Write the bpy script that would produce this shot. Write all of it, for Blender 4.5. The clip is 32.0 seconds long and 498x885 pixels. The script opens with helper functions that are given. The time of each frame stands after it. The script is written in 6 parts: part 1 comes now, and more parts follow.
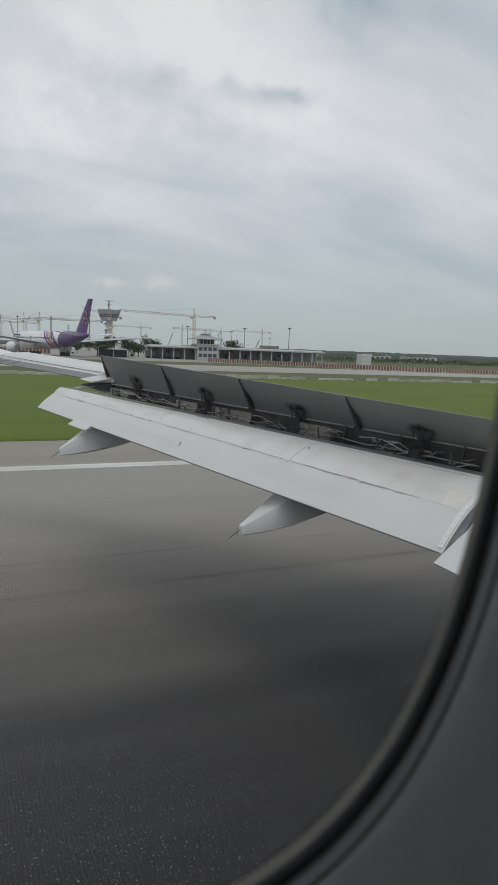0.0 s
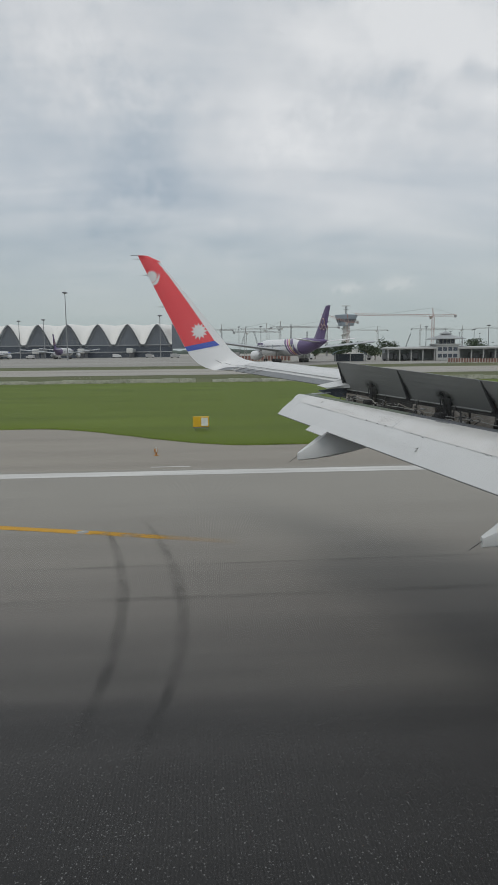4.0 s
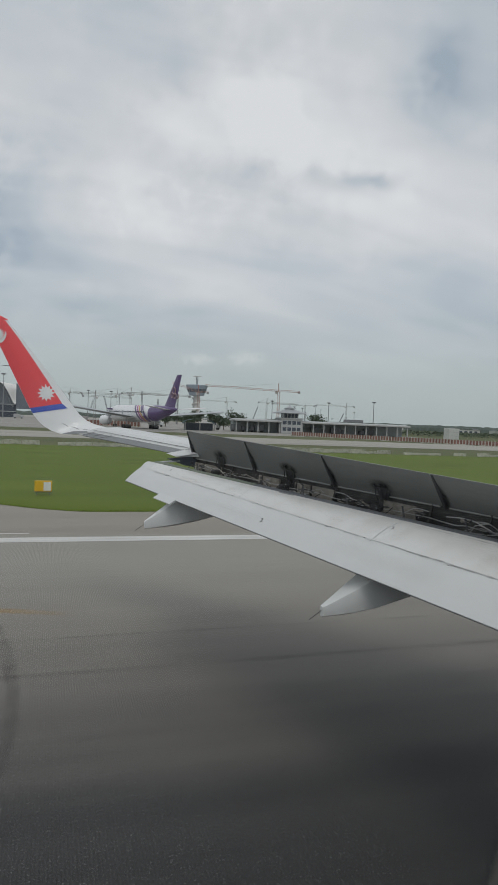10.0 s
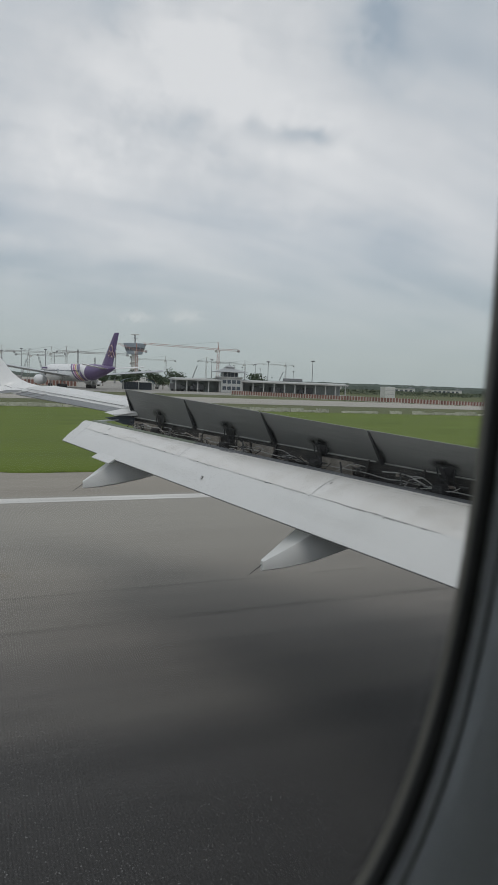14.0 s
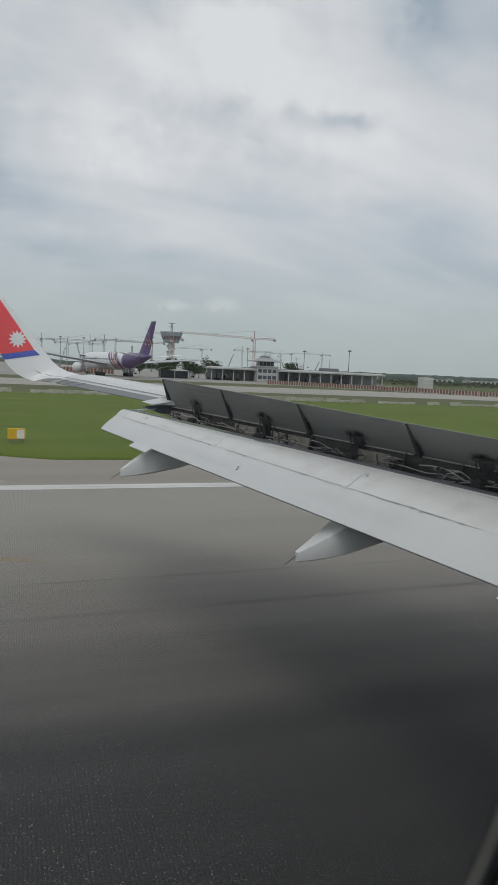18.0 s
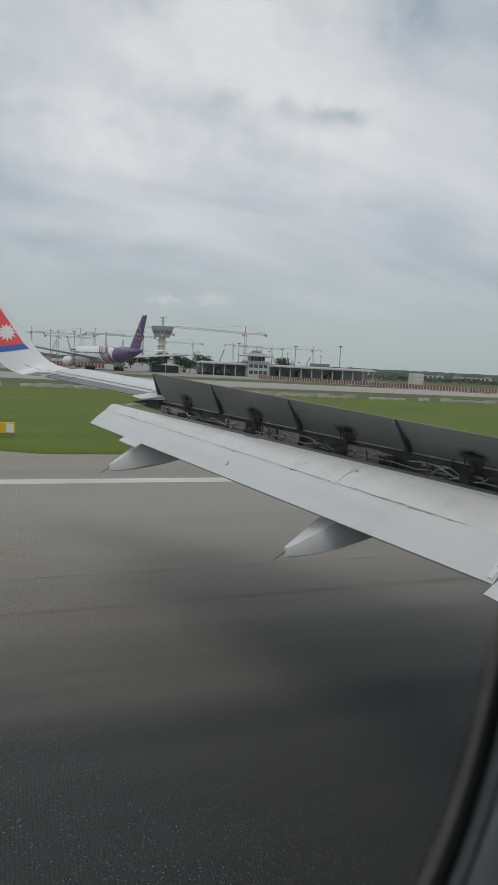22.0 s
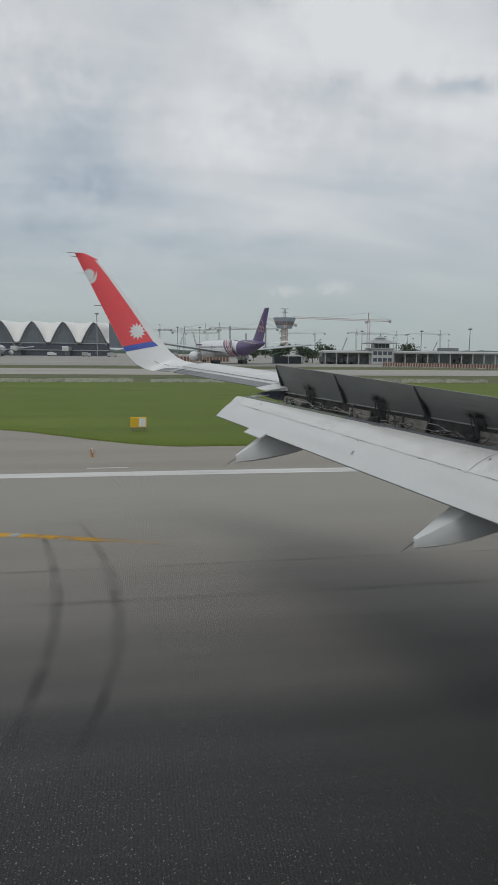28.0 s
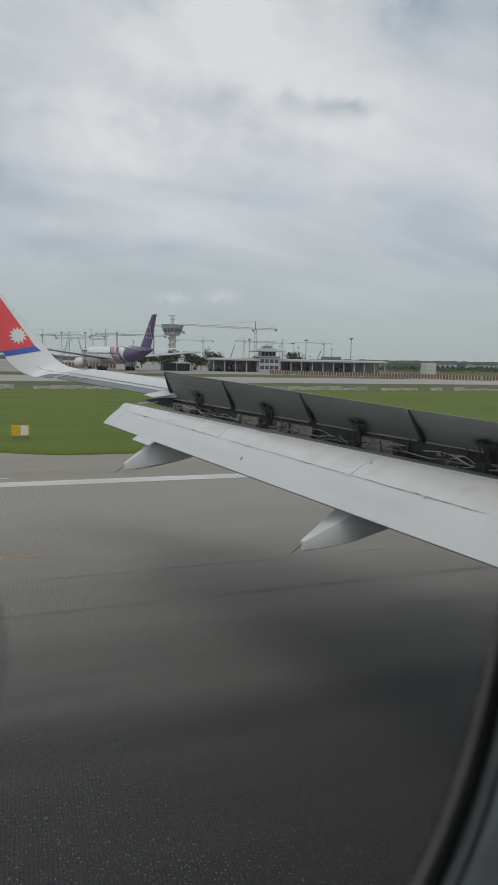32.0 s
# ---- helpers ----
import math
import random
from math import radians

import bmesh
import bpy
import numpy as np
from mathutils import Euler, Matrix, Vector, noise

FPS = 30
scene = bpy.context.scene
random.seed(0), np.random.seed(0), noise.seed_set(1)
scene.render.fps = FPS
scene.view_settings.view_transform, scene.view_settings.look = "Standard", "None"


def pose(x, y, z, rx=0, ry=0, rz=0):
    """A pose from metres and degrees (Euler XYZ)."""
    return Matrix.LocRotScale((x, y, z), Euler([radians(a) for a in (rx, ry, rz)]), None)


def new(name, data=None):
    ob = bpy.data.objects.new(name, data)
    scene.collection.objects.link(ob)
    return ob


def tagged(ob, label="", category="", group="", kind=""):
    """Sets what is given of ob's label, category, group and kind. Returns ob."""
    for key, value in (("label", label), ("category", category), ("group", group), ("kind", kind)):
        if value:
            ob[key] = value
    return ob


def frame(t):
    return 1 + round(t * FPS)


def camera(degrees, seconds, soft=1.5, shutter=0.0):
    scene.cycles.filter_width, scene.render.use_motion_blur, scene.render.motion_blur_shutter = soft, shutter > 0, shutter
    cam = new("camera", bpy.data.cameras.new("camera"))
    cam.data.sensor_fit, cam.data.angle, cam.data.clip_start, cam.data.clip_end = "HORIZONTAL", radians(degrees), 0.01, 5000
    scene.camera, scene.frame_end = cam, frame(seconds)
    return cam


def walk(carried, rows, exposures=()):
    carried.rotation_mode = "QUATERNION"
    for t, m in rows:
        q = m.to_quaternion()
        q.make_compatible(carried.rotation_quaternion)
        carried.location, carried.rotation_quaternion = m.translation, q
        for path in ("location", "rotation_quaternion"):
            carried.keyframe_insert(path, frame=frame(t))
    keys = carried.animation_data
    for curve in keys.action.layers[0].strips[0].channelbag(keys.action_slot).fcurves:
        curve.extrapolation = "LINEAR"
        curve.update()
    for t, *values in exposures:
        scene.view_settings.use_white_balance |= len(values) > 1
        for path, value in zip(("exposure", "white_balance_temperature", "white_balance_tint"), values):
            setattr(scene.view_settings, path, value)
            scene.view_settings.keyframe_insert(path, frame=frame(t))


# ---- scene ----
cam = camera(41.65, 32.0, soft=1.5)
# a lens opening of two millimetres, focused far off: the window's rim close to the eye goes soft
cam.data.dof.use_dof, cam.data.dof.focus_distance, cam.data.dof.aperture_fstop = True, 14.0, 23.0
PATH = [
    (0.0, -0.0100, 0, 4.5926, 82.02, -2.20, -24.26),
    (0.5, -0.0203, 0, 4.6048, 86.25, -5.74, -25.28),
    (1.0, -0.0160, 0, 4.6138, 85.82, -4.32, -26.05),
    (1.5, -0.0116, 0, 4.6387, 83.67, -2.20, -23.53),
    (2.0, -0.0079, 0, 4.6355, 86.77, -3.97, -14.01),
    (2.5, -0.0043, 0, 4.6322, 81.88, -2.95, -8.86),
    (4.5, 0.0102, 0, 4.6193, 82.12, -0.12, -2.85),
    (5.0, 0.0138, 0, 4.6160, 81.48, -2.40, -3.32),
    (5.5, 0.0175, 0, 4.6128, 80.88, 0.34, -2.89),
    (6.0, 0.0211, 0, 4.6096, 82.83, 0.07, -2.72),
    (6.5, 0.0247, 0, 4.6063, 81.45, 1.00, -9.01),
    (7.0, 0.0219, 0, 4.6046, 80.77, 0.76, -13.17),
    (7.5, 0.0148, 0, 4.6196, 83.23, -1.55, -15.67),
    (8.0, -0.0041, 0, 4.6266, 81.67, -1.31, -16.24),
    (8.5, -0.0020, 0, 4.6292, 81.75, -1.15, -14.39),
    (9.0, 0.0001, 0, 4.6318, 81.69, -1.81, -14.64),
    (9.5, 0.0023, 0, 4.6344, 83.35, -2.33, -14.41),
    (10.0, 0.0044, 0, 4.6370, 88.13, -2.35, -16.95),
    (10.5, 0.0065, 0, 4.6397, 88.57, -2.27, -17.14),
    (11.0, 0.0086, 0, 4.6423, 87.78, -3.24, -18.45),
    (11.5, 0.0080, 0, 4.6393, 86.44, -2.29, -19.63),
    (12.0, 0.0047, 0, 4.6423, 85.04, -2.25, -20.25),
    (12.5, 0.0004, 0, 4.6411, 85.07, -3.01, -19.46),
    (13.0, -0.0018, 0, 4.6371, 85.00, -2.06, -21.04),
    (13.5, 0.0009, 0, 4.6319, 84.34, -2.14, -21.66),
    (14.0, 0.0059, 0, 4.6164, 84.77, -2.24, -22.21),
    (14.5, 0.0017, 0, 4.6195, 84.84, -2.71, -22.69),
    (16.5, -0.0131, 0, 4.6499, 83.69, -4.11, -20.85),
    (17.0, -0.0170, 0, 4.6441, 83.14, -3.88, -20.12),
    (17.5, -0.0142, 0, 4.6411, 83.61, -3.44, -19.29),
    (18.0, -0.0114, 0, 4.6381, 83.70, -2.67, -19.10),
    (18.5, -0.0093, 0, 4.6358, 84.99, -3.28, -18.65),
    (19.0, -0.0052, 0, 4.6327, 85.22, -3.54, -17.77),
    (19.5, -0.0010, 0, 4.6296, 83.88, -3.81, -14.08),
    (20.0, 0.0032, 0, 4.6265, 83.60, -2.68, -10.81),
    (20.5, 0.0073, 0, 4.6234, 83.78, -2.31, -13.37),
    (21.0, 0.0115, 0, 4.6203, 84.60, -2.61, -18.72),
    (21.5, 0.0095, 0, 4.6282, 84.42, -2.41, -20.89),
    (22.0, 0.0011, 0, 4.6414, 83.30, -3.02, -19.87),
    (22.5, -0.0018, 0, 4.6422, 83.47, -3.08, -17.55),
    (23.0, 0.0054, 0, 4.6434, 84.20, -2.84, -17.71),
    (23.5, 0.0076, 0, 4.6443, 84.49, -3.25, -18.25),
    (24.0, 0.0071, 0, 4.6438, 84.74, -4.21, -15.09),
    (24.5, 0.0065, 0, 4.6432, 84.15, -3.97, -13.04),
    (26.5, 0.0044, 0, 4.6408, 85.36, -2.39, -14.75),
    (27.0, 0.0039, 0, 4.6403, 85.59, -1.75, -8.71),
    (27.5, 0.0034, 0, 4.6397, 85.34, -0.89, -8.72),
    (28.0, 0.0028, 0, 4.6391, 82.12, -0.56, -9.26),
    (28.5, 0.0023, 0, 4.6385, 81.42, -0.72, -8.71),
    (29.0, 0.0018, 0, 4.6379, 82.63, -0.94, -9.59),
    (29.5, 0.0013, 0, 4.6373, 83.51, -1.32, -12.42),
    (30.0, 0.0007, 0, 4.6367, 83.82, -0.74, -14.21),
    (30.5, 0.0002, 0, 4.6362, 83.58, -1.28, -14.24),
    (31.0, -0.0003, 0, 4.6356, 84.38, -1.20, -15.58),
    (31.5, -0.0009, 0, 4.6350, 82.72, -1.97, -15.68),
    (32.0, 0.0065, 0, 4.6324, 82.88, -1.12, -18.92),
]
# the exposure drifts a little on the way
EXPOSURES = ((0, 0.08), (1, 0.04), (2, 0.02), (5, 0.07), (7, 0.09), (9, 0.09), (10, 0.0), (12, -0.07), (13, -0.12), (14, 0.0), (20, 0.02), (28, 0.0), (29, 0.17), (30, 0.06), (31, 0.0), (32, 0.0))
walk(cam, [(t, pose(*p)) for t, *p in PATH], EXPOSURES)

# ---------------- light ----------------
SUN_EL, SUN_AZ = 58.0, 200.0


def nd(nt, kind, **kw):
    n = nt.nodes.new(kind)
    for k, v in kw.items():
        if k in n.inputs:
            n.inputs[k].default_value = v
    return n


def make_world():
    w = bpy.data.worlds.new("overcast_sky")
    scene.world = w
    w.use_nodes = True
    nt = w.node_tree
    nt.nodes.clear()
    L = nt.links.new
    out = nt.nodes.new("ShaderNodeOutputWorld")
    sky = nt.nodes.new("ShaderNodeTexSky")
    sky.sky_type = 'NISHITA'
    sky.sun_disc = False
    sky.sun_elevation, sky.sun_rotation = radians(SUN_EL), radians(SUN_AZ)
    b1 = nd(nt, "ShaderNodeBackground", Strength=0.12)
    L(sky.outputs[0], b1.inputs["Color"])
    tc = nt.nodes.new("ShaderNodeTexCoord")
    sep = nt.nodes.new("ShaderNodeSeparateXYZ")
    L(tc.outputs["Generated"], sep.inputs[0])
    zz = nt.nodes.new("ShaderNodeMath"); zz.operation = 'MAXIMUM'; zz.inputs[1].default_value = 0.0
    L(sep.outputs["Z"], zz.inputs[0])
    den = nt.nodes.new("ShaderNodeMath"); den.operation = 'ADD'; den.inputs[1].default_value = 0.34
    L(zz.outputs[0], den.inputs[0])
    # project the view onto a flat cloud deck
    flat = nt.nodes.new("ShaderNodeVectorMath"); flat.operation = 'DIVIDE'
    comb = nt.nodes.new("ShaderNodeCombineXYZ")
    for i in range(3):
        L(den.outputs[0], comb.inputs[i])
    L(tc.outputs["Generated"], flat.inputs[0]); L(comb.outputs[0], flat.inputs[1])
    mp = nt.nodes.new("ShaderNodeMapping")
    mp.inputs["Rotation"].default_value = (0, 0, radians(CLOUD_TURN))
    mp.inputs["Location"].default_value = CLOUD_SHIFT
    mp.inputs["Scale"].default_value = (0.8, 1.25, 1)
    L(flat.outputs[0], mp.inputs["Vector"])
    big = nd(nt, "ShaderNodeTexNoise", Scale=1.6, Detail=5.0, Roughness=0.46, Distortion=0.4)
    L(mp.outputs[0], big.inputs["Vector"])
    fine = nd(nt, "ShaderNodeTexNoise", Scale=5.0, Detail=6.0, Roughness=0.55, Distortion=0.3)
    L(mp.outputs[0], fine.inputs["Vector"])
    mix = nt.nodes.new("ShaderNodeMix"); mix.data_type = 'FLOAT'; mix.inputs[0].default_value = 0.22
    L(big.outputs["Fac"], mix.inputs[2]); L(fine.outputs["Fac"], mix.inputs[3])
    # broad brighter and darker masses of the deck, by bearing and height
    def m2(op, p, q=None):
        n = nt.nodes.new("ShaderNodeMath"); n.operation = op
        for k, v in enumerate((p, q)):
            if v is None:
                continue
            if isinstance(v, (int, float)):
                n.inputs[k].default_value = v
            else:
                L(v, n.inputs[k])
        return n.outputs[0]
    rag = nd(nt, "ShaderNodeTexNoise", Scale=9.0, Detail=5.0, Roughness=0.55)
    L(tc.outputs["Generated"], rag.inputs["Vector"])
    rag2 = nd(nt, "ShaderNodeTexNoise", Scale=30.0, Detail=4.0, Roughness=0.6)
    L(tc.outputs["Generated"], rag2.inputs["Vector"])
    w1 = m2('SUBTRACT', rag.outputs["Fac"], 0.5)
    w2 = m2('SUBTRACT', rag2.outputs["Fac"], 0.5)
    az = m2('MULTIPLY', m2('ARCTAN2', sep.outputs["X"], sep.outputs["Y"]), 57.3)
    hi = m2('MULTIPLY', m2('ARCSINE', sep.outputs["Z"]), 57.3)

    def mass(a0, h0, sa, sh, wob):
        da = m2('DIVIDE', m2('SUBTRACT', m2('ADD', az, m2('MULTIPLY', w1, wob * sa)), a0), sa)
        dh = m2('DIVIDE', m2('SUBTRACT', m2('ADD', hi, m2('MULTIPLY', w2, wob * sh)), h0), sh)
        r2 = m2('ADD', m2('MULTIPLY', da, da), m2('MULTIPLY', dh, dh))
        return m2('POWER', 2.718, m2('MULTIPLY', r2, -1.0))
    fac = m2('ADD', m2('MULTIPLY', m2('SUBTRACT', mix.outputs[0], 0.5), 0.60), 0.5)
    mw = nt.nodes.new("ShaderNodeMapping")
    mw.inputs["Rotation"].default_value = (0, 0, radians(WISP_TURN))
    mw.inputs["Scale"].default_value = (0.45, 2.6, 1)
    L(flat.outputs[0], mw.inputs["Vector"])
    wisp = nd(nt, "ShaderNodeTexNoise", Scale=2.6, Detail=6.0, Roughness=0.58, Distortion=0.5)
    L(mw.outputs[0], wisp.inputs["Vector"])
    fac = m2('ADD', fac, m2('MULTIPLY', m2('SUBTRACT', wisp.outputs["Fac"], 0.5), 0.20))
    for a0, h0, sa, sh, amp in CLOUD_MASSES:
        fac = m2('ADD', fac, m2('MULTIPLY', mass(a0, h0, sa, sh, 2.6), amp))
    ramp = nt.nodes.new("ShaderNodeValToRGB")
    el = ramp.color_ramp.elements
    el[0].position, el[0].color = 0.34, (0.375, 0.44, 0.51, 1)
    el[1].position, el[1].color = 0.66, (0.785, 0.79, 0.80, 1)
    e = el.new(0.47); e.color = (0.545, 0.585, 0.625, 1)
    e = el.new(0.56); e.color = (0.66, 0.678, 0.70, 1)
    L(fac, ramp.inputs[0])
    # haze towards the horizon
    hz = nt.nodes.new("ShaderNodeMapRange")
    hz.inputs["From Min"].default_value, hz.inputs["From Max"].default_value = 0.0, 0.24
    hz.inputs["To Min"].default_value, hz.inputs["To Max"].default_value = 0.93, 0.0
    hz.interpolation_type = 'SMOOTHSTEP'
    L(sep.outputs["Z"], hz.inputs["Value"])
    hm = nt.nodes.new("ShaderNodeMix"); hm.data_type = 'RGBA'
    hm.inputs[7].default_value = (0.395, 0.452, 0.462, 1)
    L(hz.outputs[0], hm.inputs[0]); L(ramp.outputs[0], hm.inputs[6])
    # two small white heaps of cloud low over the field
    rag3 = nd(nt, "ShaderNodeTexNoise", Scale=95.0, Detail=4.0, Roughness=0.6)
    L(tc.outputs["Generated"], rag3.inputs["Vector"])
    w1 = w2 = m2('SUBTRACT', rag3.outputs["Fac"], 0.5)
    puff = m2('ADD', mass(12.4, 5.15, 0.9, 0.34, 4.0), mass(16.6, 5.4, 1.15, 0.42, 4.0))
    pm = nt.nodes.new("ShaderNodeMix"); pm.data_type = 'RGBA'
    pm.inputs[7].default_value = (0.72, 0.725, 0.71, 1)
    L(m2('MINIMUM', m2('MULTIPLY', puff, 0.5), 0.36), pm.inputs[0]); L(hm.outputs[2], pm.inputs[6])
    b2 = nd(nt, "ShaderNodeBackground", Strength=CLOUD_LIGHT)
    L(pm.outputs[2], b2.inputs["Color"])
    ms = nt.nodes.new("ShaderNodeMixShader"); ms.inputs[0].default_value = 0.93
    L(b1.outputs[0], ms.inputs[1]); L(b2.outputs[0], ms.inputs[2]); L(ms.outputs[0], out.inputs["Surface"])


# bearing, height, spread each way, gain
CLOUD_MASSES = (
    (14, 25, 13, 7, 0.10), (16.5, 24.7, 3.0, 2.0, 0.09), (20.8, 23.6, 1.6, 1.2, 0.07), (10, 22.3, 2.0, 2.4, 0.05), (6.5, 18.5, 3.0, 2.4, 0.05), (24, 22, 8, 4, 0.04),
    (25.2, 20.0, 2.3, 0.6, -0.19), (21.7, 20.7, 0.9, 0.7, -0.13), (27.4, 19.7, 1.1, 0.6, -0.13), (16.0, 20.3, 2.0, 1.0, -0.06), (31.5, 27.6, 2.8, 2.0, -0.16), (33.5, 24.5, 2.5, 2.0, -0.07),
    (-5, 15.5, 3.6, 4.0, -0.10), (-9, 15, 9, 6, -0.07), (10, 27.2, 2.6, 1.8, -0.07), (27, 15.2, 4.0, 1.5, 0.05), (34.4, 12.5, 3.0, 1.5, -0.05), (4, 9.0, 8.0, 1.3, -0.09), (-12, 28, 8, 6, 0.08))
WISP_TURN = 35.0
CLOUD_TURN, CLOUD_SHIFT, CLOUD_LIGHT = 28.0, (1.7, 0.4, 0.0), 0.96
make_world()
sun = new("sun", bpy.data.lights.new("sun", 'SUN'))
sun.data.energy, sun.data.angle, sun.data.color = 0.7, radians(25), (1.0, 0.96, 0.9)
sun.matrix_world = pose(0, 0, 60, 90 - SUN_EL, 0, 180 - SUN_AZ)

# ---------------- materials ----------------


def mat(name, base, alt=None, rough=0.6, metal=0.0, scale=3.0, stretch=(1, 1, 1), amount=0.6, bump=0.1, fine=40.0, coat=0.0, island=0.0):
    """A surface of two mixed colours with a coarse and a fine grain."""
    m = bpy.data.materials.new(name)
    m.use_nodes = True
    nt = m.node_tree
    L = nt.links.new
    b = nt.nodes["Principled BSDF"]
    b.inputs["Metallic"].default_value = metal
    b.inputs["Coat Weight"].default_value = coat
    alt = alt or tuple(c * 0.75 for c in base)
    tc = nt.nodes.new("ShaderNodeTexCoord")
    mp = nt.nodes.new("ShaderNodeMapping"); mp.inputs["Scale"].default_value = stretch
    L(tc.outputs["Object"], mp.inputs["Vector"])
    n1 = nd(nt, "ShaderNodeTexNoise", Scale=scale, Detail=5.0, Roughness=0.6)
    n2 = nd(nt, "ShaderNodeTexNoise", Scale=fine, Detail=3.0, Roughness=0.6)
    L(mp.outputs[0], n1.inputs["Vector"]); L(tc.outputs["Object"], n2.inputs["Vector"])
    mx = nt.nodes.new("ShaderNodeMix"); mx.data_type = 'FLOAT'; mx.inputs[0].default_value = 0.3
    L(n1.outputs["Fac"], mx.inputs[2]); L(n2.outputs["Fac"], mx.inputs[3])
    mr = nt.nodes.new("ShaderNodeMapRange")
    mr.inputs["From Min"].default_value, mr.inputs["From Max"].default_value = 0.35, 0.65
    mr.inputs["To Min"].default_value, mr.inputs["To Max"].default_value = 0.0, amount
    L(mx.outputs[0], mr.inputs["Value"])
    cm = nt.nodes.new("ShaderNodeMix"); cm.data_type = 'RGBA'
    cm.inputs[6].default_value, cm.inputs[7].default_value = (*base, 1), (*alt, 1)
    L(mr.outputs[0], cm.inputs[0])
    col = cm.outputs[2]
    if island:
        oi = nt.nodes.new("ShaderNodeObjectInfo")
        hs = nt.nodes.new("ShaderNodeHueSaturation")
        vr = nt.nodes.new("ShaderNodeMapRange")
        vr.inputs["To Min"].default_value, vr.inputs["To Max"].default_value = 1 - island, 1 + island
        L(oi.outputs["Random"], vr.inputs["Value"]); L(vr.outputs[0], hs.inputs["Value"]); L(col, hs.inputs["Color"])
        col = hs.outputs[0]
    L(col, b.inputs["Base Color"])
    rr = nt.nodes.new("ShaderNodeMapRange")
    rr.inputs["To Min"].default_value, rr.inputs["To Max"].default_value = max(rough - 0.08, 0.03), min(rough + 0.1, 1)
    L(n1.outputs["Fac"], rr.inputs["Value"]); L(rr.outputs[0], b.inputs["Roughness"])
    if bump:
        bp = nd(nt, "ShaderNodeBump", Strength=bump, Distance=0.02)
        L(n2.outputs["Fac"], bp.inputs["Height"]); L(bp.outputs[0], b.inputs["Normal"])
    return m


def glass_mat(name, tint=(0.97, 0.98, 0.98)):
    m = bpy.data.materials.new(name)
    m.use_nodes = True
    nt = m.node_tree
    nt.nodes.clear()
    L = nt.links.new
    out = nt.nodes.new("ShaderNodeOutputMaterial")
    tr = nt.nodes.new("ShaderNodeBsdfTransparent"); tr.inputs[0].default_value = (*tint, 1)
    gl = nt.nodes.new("ShaderNodeBsdfGlossy"); gl.inputs["Roughness"].default_value = 0.05
    fr = nd(nt, "ShaderNodeFresnel", IOR=1.3)
    ms = nt.nodes.new("ShaderNodeMixShader")
    # fine scratches and grime scatter a little daylight
    hz = nt.nodes.new("ShaderNodeBsdfTranslucent"); hz.inputs[0].default_value = (0.9, 0.92, 0.95, 1)
    m2 = nt.nodes.new("ShaderNodeMixShader"); m2.inputs[0].default_value = 0.009
    L(fr.outputs[0], ms.inputs[0]); L(tr.outputs[0], m2.inputs[1]); L(hz.outputs[0], m2.inputs[2])
    L(m2.outputs[0], ms.inputs[1]); L(gl.outputs[0], ms.inputs[2]); L(ms.outputs[0], out.inputs[0])
    return m


